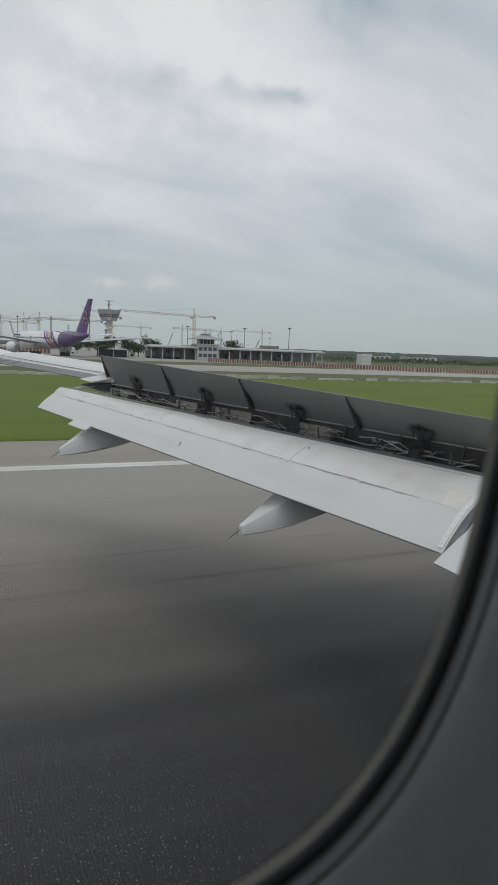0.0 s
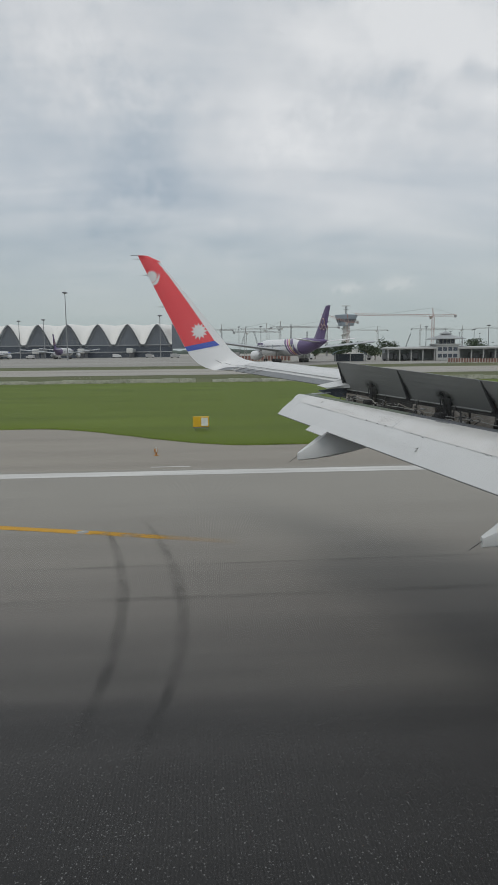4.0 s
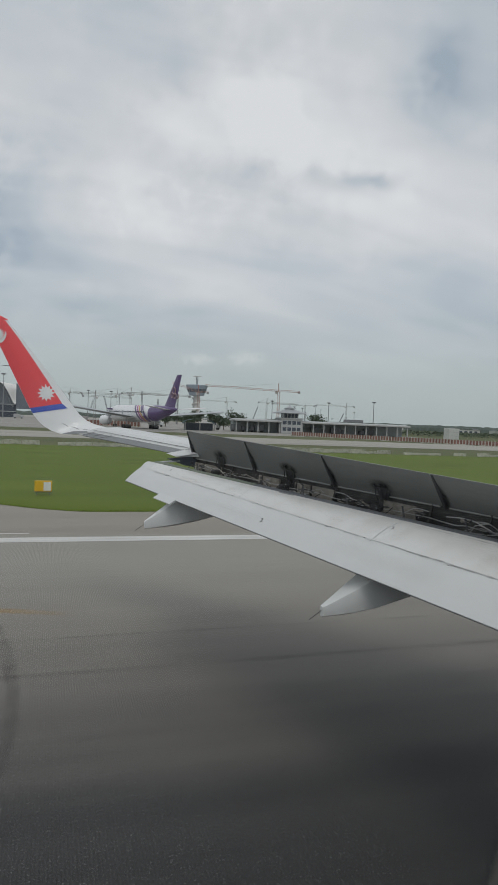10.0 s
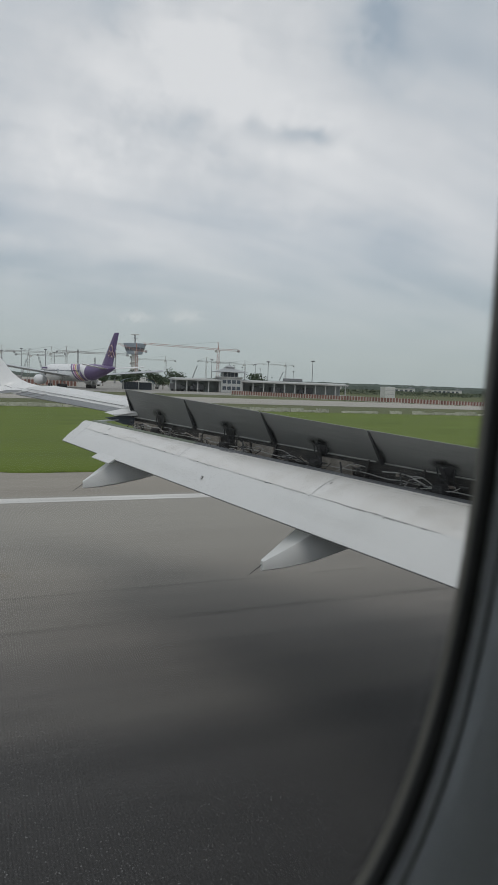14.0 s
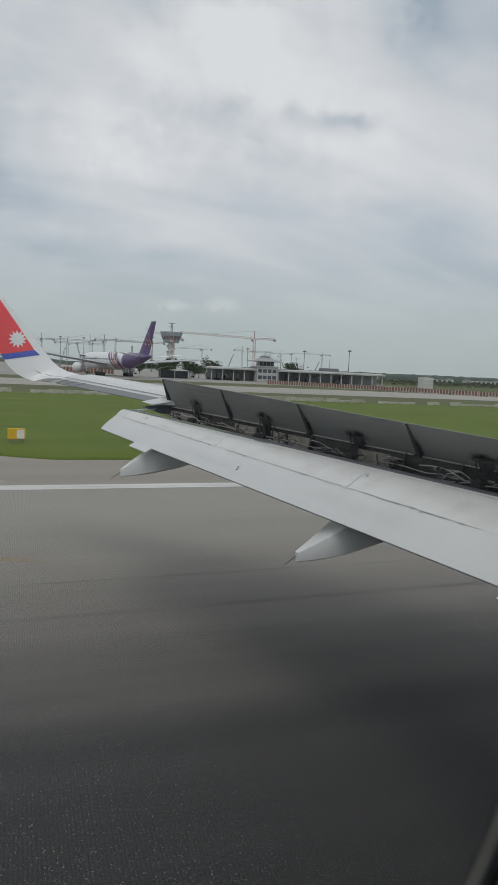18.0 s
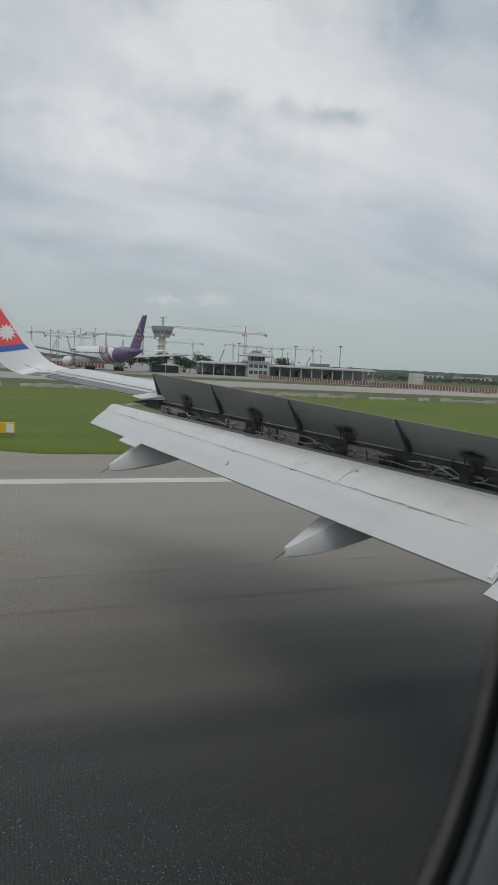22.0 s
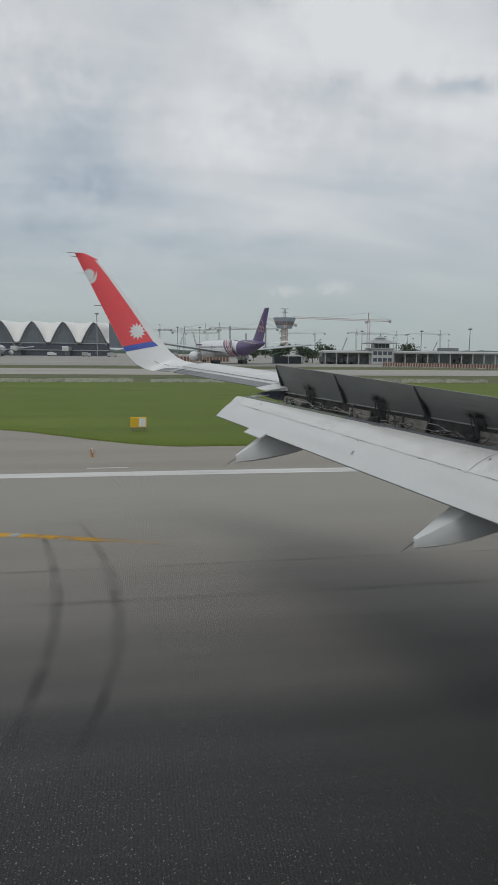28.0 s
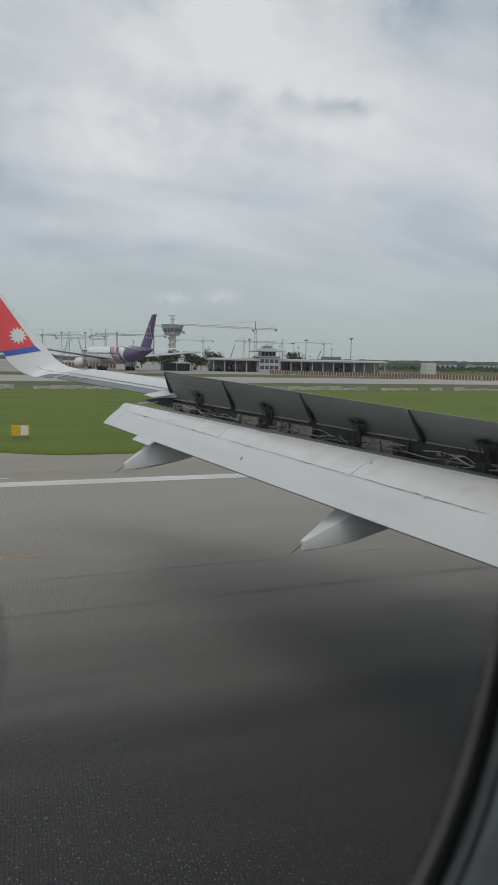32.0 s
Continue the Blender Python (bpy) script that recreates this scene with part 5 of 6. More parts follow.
def winglet():
    bm = bmesh.new()
    us = (0, 0.1, 0.25, 0.45, 0.65, 0.85, 0.96, 1.0)
    rings = []
    for k in range(len(SECS)):
        inn = [wl_point(k, u) for u in us]
        outr = [wl_point(k, u) + Vector((0, 0.09 * 4 * u * (1 - u) * min(1, k / 5), -0.12 * 4 * u * (1 - u) * max(0, 1 - k / 5))) for u in us[1:-1]]
        rings.append(inn + outr[::-1])
    loft(bm, rings)
    w = part("winglet", bm, M["tipwhite"], jet, "white upturned winglet with a red and blue panel")

    def patch(k0, k1, u0, u1, material, name, label, nk=14, nu=5, lift=0.006):
        bm = bmesh.new()
        g = [[bm.verts.new(wl_point(k0 + (k1 - k0) * i / nk, u0(i / nk) + (u1(i / nk) - u0(i / nk)) * j / nu, lift)) for j in range(nu + 1)] for i in range(nk + 1)]
        for i in range(nk):
            for j in range(nu):
                bm.faces.new((g[i][j], g[i + 1][j], g[i + 1][j + 1], g[i][j + 1]))
        return part(name, bm, material, w, label)
    patch(7.0, 13.0, lambda t: 0.004, lambda t: 0.79 + 0.16 * t if t < 0.76 else min(0.996, 0.9116 + (t - 0.76) * 2.5), M["red"], "red_panel", "red painted panel", 28)
    patch(6.25, 7.0, lambda t: 0.004, lambda t: 0.84 - 0.05 * t, M["blue"], "blue_band", "blue painted band")

    # stepped gaps where the blend meets the fixed rear edge, and below them the aileron's end, greyed as if in shade
    for k0, k1, u0, u1 in ((3.0, 4.0, 0.40, 0.42), (2.05, 3.0, 0.42, 0.46), (1.05, 2.05, 0.43, 0.46), (0.1, 1.0, 0.45, 0.48)):
        patch(k0, k1, lambda t: u0 + (u1 - u0) * t, lambda t: u0 + (u1 - u0) * t + 0.007 + 0.012 * math.sin(math.pi * t), M["shroud"], "panel_gap", "dark stepped panel gap", 8, 1, 0.008)
    patch(0.05, 1.75, lambda t: 0.004, lambda t: 0.40 - 0.16 * t, M["aileron"], "aileron_end", "end of the aileron, grey for its shaded underside", 10, 3, 0.006)

    def face(k, u, lift):
        """A map from flat metres along and up the panel onto its curved skin, kept inside its rear edge."""
        p0 = wl_point(k, u)
        pu, pk = wl_point(k, u + 0.02) - p0, wl_point(k + 0.1, u) - p0
        det = pu.x * pk.z - pk.x * pu.z

        def put(x, z):
            du, dk = (x * pk.z - pk.x * z) / det * 0.02, (pu.x * z - x * pu.z) / det * 0.1
            return wl_point(k + dk, min(max(u + du, 0.006), 0.99), lift)
        return put

    def fan(put, pts, name, label):
        bm = bmesh.new()
        mid_ = bm.verts.new(put(0, 0))
        vs = [bm.verts.new(put(x, z)) for x, z in pts]
        halves = [bm.verts.new(put(x * 0.55, z * 0.55)) for x, z in pts]
        for i in range(len(pts) - 1):
            bm.faces.new((mid_, halves[i], halves[i + 1]))
            bm.faces.new((halves[i], vs[i], vs[i + 1], halves[i + 1]))
        part(name, bm, M["logo"], w, label, False)

    def star(size, points, inner, a0, a1):
        pts = []
        n = points * 2
        for i in range(n + 1):
            a = math.radians(a0 + (a1 - a0) * i / n)
            r = size * (1 if i % 2 == 0 else inner)
            pts.append((r * math.cos(a), r * math.sin(a)))
        return pts
    fan(face(7.53, 0.585, 0.010), star(0.205, 12, 0.61, 4, 364), "sun_emblem", "white many-pointed sun emblem")
    put = face(10.22, 0.17, 0.010)
    rays = star(0.145, 8, 0.66, 140, -30)
    low = [(0.125 * math.cos(math.radians(a)), 0.125 * math.sin(math.radians(a))) for a in range(-40, -221, -20)]
    fan(put, rays + low, "moon_emblem", "white rayed half disc")
    bm = bmesh.new()
    prev = None
    for i in range(25):
        v = i / 24
        a = math.radians(-140 + 165 * v)
        th_ = 0.048 * 4 * v * (1 - v) + 0.004
        cur = [bm.verts.new(put(r * math.cos(a), r * math.sin(a))) for r in (0.18 - th_, 0.18)]
        if prev:
            bm.faces.new((prev[0], cur[0], cur[1], prev[1]))
        prev = cur
    part("crescent", bm, M["logo"], w, "thin white crescent", False)
    for k in (8.8, 10.3, 11.9, 12.9):
        p = wl_point(k, 0.0)
        bm = bmesh.new()
        tube(bm, [p + Vector((0.03, 0, 0)), p + Vector((-0.17, 0, 0.005))], [0.009, 0.004], 5)
        part("static_wick", bm, M["dark"], w, "thin black static wick")


winglet()


def aileron_fences():
    """Dark hinge gap along the outer wing and the small fixed trailing piece beside the flap."""
    bm = bmesh.new()
    prev = None
    for i in range(13):
        u = i / 12
        a = Vector((2.62, 12.62, 4.075)).lerp(Vector((0.95, 15.1, 4.30)), u)
        cur = (bm.verts.new(a), bm.verts.new(a + Vector((-0.02, 0, -0.008))))
        if prev:
            bm.faces.new((prev[0], cur[0], cur[1], prev[1]))
        prev = cur
    part("aileron_gap", bm, M["seal"], wing, "dark aileron hinge line", False)
    bm = bmesh.new()
    loft(bm, [[(2.20, 12.66, 3.945), (2.55, 12.62, 4.020), (2.85, 12.60, 4.05), (2.85, 12.60, 3.95), (2.30, 12.64, 3.92)],
              [(2.30, 12.45, 3.915), (2.52, 12.36, 3.930), (2.80, 12.40, 3.97), (2.80, 12.40, 3.90), (2.36, 12.42, 3.89)]])
    part("fixed_trailing_piece", bm, M["white"], wing, "", False)
    bm = bmesh.new()
    loft(bm, [[(1.82, 12.7, 3.755), (2.45, 12.7, 3.82), (2.45, 12.7, 3.80), (1.82, 12.7, 3.745)], [(1.90, 12.5, 3.755), (2.45, 12.5, 3.82), (2.45, 12.5, 3.80), (1.90, 12.5, 3.745)]])
    part("flap_end_fence", bm, M["grey"], wing, "", False)
    bm = bmesh.new()
    loft(bm, [[(2.20, 12.58, 3.85), (2.84, 12.58, 3.92), (2.84, 12.58, 3.70), (2.56, 12.58, 3.72)], [(2.24, 12.54, 3.85), (2.84, 12.54, 3.92), (2.84, 12.54, 3.70), (2.58, 12.54, 3.72)]])
    part("cove_panel", bm, mat("cove_blue_grey", (0.10, 0.12, 0.15), (0.06, 0.07, 0.09), 0.5, scale=3), wing, "dark blue-grey cove beside the flap", False)
    # aileron that hangs a little below the white skin; its grey paints the shaded underside
    bm = bmesh.new()
    loft(bm, [[(a, y, b - 0.004), (c, y, d), (c + 0.05, y, d - 0.02), (a + 0.05, y, b - 0.09)] for y, a, b, c, d in ((12.64, 2.53, 4.023, 2.34, 3.95), (13.9, 1.685, 4.1465, 1.46, 4.07), (15.1, 0.893, 4.243, 0.70, 4.17))])
    part("aileron", bm, M["aileron"], wing, "drooped aileron, dark grey for the wing's shaded underside", False)
    for k in range(3):
        bm = bmesh.new()
        u = 0.05 + 0.10 * k
        p = Vector((0.66, 15.18, 4.19)).lerp(Vector((2.36, 12.62, 3.97)), u)
        tube(bm, [p + Vector((-0.02, 0, 0.004)), p + Vector((0.28, -0.06, 0.075))], [0.004, 0.009], 4)
        part("vortex_groove", bm, M["seal"], wing, "thin dark groove", False)


aileron_fences()


def gear(x, y, r, wide, top):
    bm = bmesh.new()
    tube(bm, [(x, y, r), (x, y, top)], 0.11, 10)
    leg = part("gear_leg", bm, M["steel"], jet, "bare metal landing gear leg")
    for dy in (-wide, wide):
        bm = bmesh.new()
        prof = ((-0.16, 0.5), (-0.2, 0.85), (-0.13, 1.0), (0.13, 1.0), (0.2, 0.85), (0.16, 0.5))
        loft(bm, [[(x + r * q * math.cos(a * math.pi / 12), y + dy + p, r + r * q * math.sin(a * math.pi / 12)) for a in range(24)] for p, q in prof])
        part("wheel", bm, M["dark"], leg, "black tyre")


gear(4.6, 2.15, 0.58, 0.45, 2.8)
gear(4.6, -5.45, 0.58, 0.45, 2.8)
gear(16.5, YC, 0.38, 0.25, 2.5)

# ---------------- airport buildings ----------------


def terminal():
    y0, bay_w, n = 560.0, 24.4, 9
    x_end = -26.0
    t = thing("terminal_concourse", (0, 0, 0), "long airport concourse with white tent roofs over dark glass arches", "terminal")
    zlow, ztop = 11.0, 27.6

    def arch(d):
        return zlow + (ztop - zlow) * max(0.0, 1 - (abs(d) / 0.86) ** 1.42)
    mem = bmesh.new()
    nu, nv = 24, 6
    grid = []
    for i in range(nu + 1):
        d = -1 + 2 * i / nu
        row = []
        for j in range(nv + 1):
            v = j / nv
            ridge = ztop + 0.9 - 1.6 * abs(d)
            zz = arch(d) + (ridge - arch(d)) * math.sin(v * math.pi / 2)
            row.append(mem.verts.new((d * bay_w / 2, -1.5 + 16 * v, zz)))
        grid.append(row)
    for i in range(nu):
        for j in range(nv):
            mem.faces.new((grid[i][j], grid[i + 1][j], grid[i + 1][j + 1], grid[i][j + 1]))
    first = part("roof_membrane", mem, M["membrane"], t, "white stretched roof membrane")
    gl = bmesh.new()
    pts = [(d * bay_w / 2 * 0.985, 0.6, arch(d) - 0.4) for d in [-1 + 2 * i / 24 for i in range(25)]]
    sheet(gl, pts)
    fg = part("arch_glazing", gl, M["archglass"], t, "dark curved glass arch", False)
    tr = bmesh.new()
    tube(tr, [(d * bay_w / 2 * 0.99, -1.0, arch(d) - 0.2) for d in [-1 + 2 * i / 24 for i in range(25)]], 0.35, 5)
    tube(tr, [(d * bay_w / 2 * 0.86, -0.6, arch(d / 1.0) - 2.3) for d in [-1 + 2 * i / 20 for i in range(21)]], 0.16, 4)
    for i in range(19):
        d = -0.95 + 1.9 * i / 18
        tube(tr, [(d * bay_w / 2 * 0.99, -1.0, arch(d) - 0.2), ((d + (0.06 if i % 2 else -0.06)) * bay_w / 2 * 0.86, -0.6, arch(d) - 2.3)], 0.10, 4)
    ft = part("arch_truss", tr, M["roofgrey"], t, "grey lattice arch truss")
    ml = bmesh.new()
    for i in range(1, 8):
        d = -1 + 2 * i / 8
        tube(ml, [(d * bay_w / 2, 0.4, zlow - 0.2), (d * bay_w / 2, 0.4, arch(d) - 0.5)], 0.14, 4)
    for zz in (14.5, 18.0, 21.5):
        half = 0.86 * (1 - (zz - zlow) / (ztop - zlow)) ** (1 / 1.42) * bay_w / 2
        tube(ml, [(-half, 0.4, zz), (half, 0.4, zz)], 0.12, 4)
    fm = part("mullions", ml, M["truss"], fg, "thin steel mullions")
    bl = boxed((-bay_w / 2, 1.0, 0), (bay_w / 2, 14, zlow), 0.0)
    fb = part("base_wall", bl, M["facade"], t, "dark glazed lower storeys", False)
    fl = bmesh.new()
    for zz in (4.6, 10.3):
        box(fl, (-bay_w / 2 + 0.2, 0.2, zz - 0.35), (bay_w / 2 - 0.2, 1.2, zz + 0.35))
    ff = part("floor_edge", fl, M["roofgrey"], fb, "pale floor edge", False)
    bay_parts = (first, fg, ft, fm, fb, ff)
    for k in range(n):
        x = x_end - bay_w * (k + 0.5)
        made = {}
        for o in bay_parts:
            c = o if k == 0 else o.copy()
            if k:
                scene.collection.objects.link(c)
                made[o] = c
                if o.parent in made:
                    c.parent = made[o.parent]
            if o.parent == t:
                c.matrix_basis = pose(x, y0, 0)
    # end leaf
    bm = bmesh.new()
    rows = []
    for i in range(10):
        v = i / 9
        w = 9.0 * (1 - v ** 2) ** 0.5
        rows.append([(x_end + w * math.sin(a) * 1.2, y0 - 1 + 8 * (1 - math.cos(a)) * 0.5, zlow - 4 + (ztop - zlow + 4) * v) for a in [math.pi * j / 10 for j in range(11)]])
    loft(bm, rows, closed=False, caps=False)
    part("end_glazing", bm, M["archglass"], t, "curved dark glass end")
    bm = bmesh.new()
    tube(bm, [(x_end + 0.5 + 11.5 * (1 - v ** 2) ** 0.5, y0 - 1.2, 8 + 21 * v) for v in [i / 12 for i in range(13)]], 0.6, 5)
    part("end_edge", bm, M["membrane"], t, "white membrane edge")


terminal()


def jet_bridge(x, y):
    t = thing("jet_bridge", (x, y, 0), "pale boarding bridge on legs beside the concourse", "bridge", "boarding bridges")
    part("tunnel", boxed((-1.7, -22, 4.2), (1.7, 8, 7.2), 0.3), M["roofgrey"], t)
    part("cab", boxed((-2.4, -25.5, 3.8), (2.4, -21.5, 7.6), 0.4), M["wallwhite"], t)
    for yy in (-18, -2):
        part("leg", boxed((-1.1, yy - 0.4, 0), (1.1, yy + 0.4, 4.25)), M["truss"], t)


for x in (-58, -96, -131, -170):
    jet_bridge(x, 552)


def light_mast(x, y, h, label="tall grey steel light mast with a ring of floodlights"):
    t = thing("light_mast", (x, y, -0.04), label, "light mast", "apron light masts")
    bm = bmesh.new()
    tube(bm, [(0, 0, 0), (0, 0, h * 0.5), (0, 0, h)], [0.42, 0.30, 0.2], 8)
    part("pole", bm, M["pole"], t)
    bm = bmesh.new()
    loft(bm, [[(r * math.cos(a * math.pi / 6), r * math.sin(a * math.pi / 6), z) for a in range(12)] for r, z in ((0.5, h - 0.9), (1.6, h - 0.55), (1.6, h - 0.1), (0.4, h + 0.25))])
    part("lamp_head", bm, M["truss"], t, "dark floodlight crown")


for x, y, h in ((-81, 402, 40), (-30, 470, 30), (-122, 520, 30), (-146, 540, 30), (236, 450, 23), (212, 480, 22), (192, 560, 24), (128, 600, 28), (142, 640, 26), (98, 520, 27),
                (268, 640, 24), (56, 640, 28), (38, 700, 30), (20, 720, 28), (305, 800, 26), (340, 860, 26), (76, 760, 30), (-12, 640, 32), (7, 610, 26), (385, 900, 26), (430, 880, 24)):
    light_mast(x, y, h)


def lattice(bm, a, b, w, step, r=0.09):
    """A square lattice boom from a to b."""
    a, b = Vector(a), Vector(b)
    d = (b - a).normalized()
    s = d.cross(Vector((0, 0, 1))) if abs(d.z) < 0.9 else Vector((1, 0, 0))
    s.normalize()
    u = s.cross(d)
    cs = [(s * p + u * q) * w / 2 for p, q in ((-1, -1), (1, -1), (1, 1), (-1, 1))]
    for c in cs:
        tube(bm, [a + c, b + c], r, 4)
    n = max(1, int((b - a).length / step))
    for i in range(n):
        p, q = a.lerp(b, i / n), a.lerp(b, (i + 1) / n)
        for k in range(4):
            m = (k + 1) % 4
            tube(bm, [p + cs[k], q + cs[m]], r * 0.65, 3)


def tower_crane(x, y, h, jib, back, turn, colour="craney", luff=0.0, label="lattice tower crane standing over the building site"):
    t = thing("tower_crane", (x, y, -0.04), label, "crane", "tower cranes", turn=turn)
    bm = bmesh.new()
    lattice(bm, (0, 0, 0), (0, 0, h), 1.7, 2.6)
    part("mast", bm, M[colour], t)
    bm = bmesh.new()
    lattice(bm, (0, 0, h + 0.6), (jib, 0, h + 0.6 + luff), 1.2, 2.4)
    part("jib", bm, M[colour], t)
    bm = bmesh.new()
    lattice(bm, (0, 0, h + 0.6), (-back, 0, h + 0.6), 1.2, 2.4)
    part("counter_jib", bm, M[colour], t)
    part("counterweight", boxed((-back - 0.3, -0.6, h - 0.9), (-back + 1.6, 0.6, h + 0.8), 0.1), M["roofgrey"], t, "grey concrete counterweight")
    part("cab", boxed((0.6, -2.2, h - 1.8), (2.4, -0.6, h + 0.2), 0.15), M["wallwhite"], t)
    bm = bmesh.new()
    tube(bm, [(0, 0, h), (0.6, 0, h + 6.5)], 0.35, 4)
    part("apex", bm, M[colour], t)
    bm = bmesh.new()
    tube(bm, [(0.6, 0, h + 6.4), (jib * 0.6, 0, h + 1.3 + luff * 0.6)], 0.07, 3)
    tube(bm, [(0.6, 0, h + 6.4), (-back + 1, 0, h + 1.3)], 0.07, 3)
    part("tie", bm, M["truss"], t, "thin steel tie")


tower_crane(176.6, 500, 29.5, 61, 18, 180, "craner", 1.2, "tall red and white tower crane with a long jib")
tower_crane(115, 520, 26, 22, 8, 160, "craner", 7)
tower_crane(101.5, 540, 23, 42, 11, 182)
tower_crane(60, 620, 24, 40, 12, 175)
tower_crane(41, 640, 22, 36, 12, 10)
tower_crane(20, 700, 26, 45, 12, 178)
tower_crane(77, 660, 27, 34, 10, 15)
tower_crane(235, 880, 30, 50, 14, 178)
tower_crane(300, 900, 32, 52, 14, 10)
tower_crane(380, 950, 32, 55, 15, 176)
tower_crane(455, 960, 34, 55, 15, 185)
tower_crane(-4, 800, 26, 40, 12, 190)


def piling_rig(x, y, h, lean, label):
    t = thing("piling_rig", (x, y, -0.04), label, "construction rig", "piling rigs")
    part("body", boxed((-2.5, -1.6, 0), (2.5, 1.6, 3.2), 0.3), M["craney"], t)
    bm = bmesh.new()
    lattice(bm, (2.2, 0, 0), (2.2 + lean, 0, h), 0.9, 2.2, 0.12)
    part("leader", bm, M["truss"], t, "dark lattice leader")


for x, y, h, ln in ((67, 520, 25, 0.3), (84, 545, 20, 0), (50, 600, 22, -6), (31, 620, 18, 5), (128, 610, 18, 0), (10, 660, 18, 6), (250, 820, 24, 9), (330, 830, 20, 0), (410, 900, 22, 10)):
    piling_rig(x, y, h, ln, "piling rig with a dark lattice mast")


def control_tower(x, y):
    t = thing("control_tower", (x, y, -0.04), "pale control tower with a spiral shaft and a dark glazed cab", "tower")

    def ring(r, z, n=16):
        return [(r * math.cos(2 * math.pi * k / n), r * math.sin(2 * math.pi * k / n), z) for k in range(n)]
    bm = bmesh.new()
    loft(bm, [ring(2.9, 0), ring(2.2, 25.5)])
    part("shaft", bm, M["tower"], t)
    bm = bmesh.new()
    pts = []
    for i in range(97):
        a = i / 96 * 2 * math.pi * 3.5
        pts.append((3.5 * math.cos(a), 3.5 * math.sin(a), 3 + 20 * i / 96))
    tube(bm, pts, 0.55, 5)
    part("spiral_stair", bm, M["tower"], t, "pale spiral stair round the shaft")
    bm = bmesh.new()
    loft(bm, [ring(2.4, 24.6), ring(6.6, 25.0), ring(7.4, 27.6)])
    cab = part("cab_base", bm, M["cabblue"], t, "blue-grey flared cab base")
    bm = bmesh.new()
    loft(bm, [ring(7.3, 27.6), ring(8.5, 30.6)])
    part("cab_glazing", bm, M["archglass"], t, "dark sloping cab windows")
    bm = bmesh.new()
    for k in range(16):
        a = 2 * math.pi * k / 16
        tube(bm, [(7.36 * math.cos(a), 7.36 * math.sin(a), 27.6), (8.56 * math.cos(a), 8.56 * math.sin(a), 30.6)], 0.3, 4)
    part("cab_mullions", bm, M["roofgrey"], cab)
    bm = bmesh.new()
    loft(bm, [ring(8.6, 30.6), ring(9.7, 33.2), ring(9.8, 34.0), ring(7.0, 34.3)])
    part("cab_roof", bm, M["cabblue"], t, "blue-grey cab roof rim")
    bm = bmesh.new()
    lattice(bm, (0, 0, 34.2), (0, 0, 41.5), 1.2, 1.6, 0.14)
    mast = part("antenna_mast", bm, M["truss"], t, "dark antenna mast")
    part("radar_bar", boxed((-3.6, -0.3, 41.3), (3.6, 0.3, 42.0), 0.1), M["wallwhite"], mast, "pale radar bar")
    part("antenna", boxed((-2.6, -0.1, 38.4), (2.6, 0.1, 38.7)), M["truss"], mast)
    part("base_building", boxed((-5, -5, 0), (11, 6, 5.5), 0.1), M["tower"], t)


control_tower(122, 560)


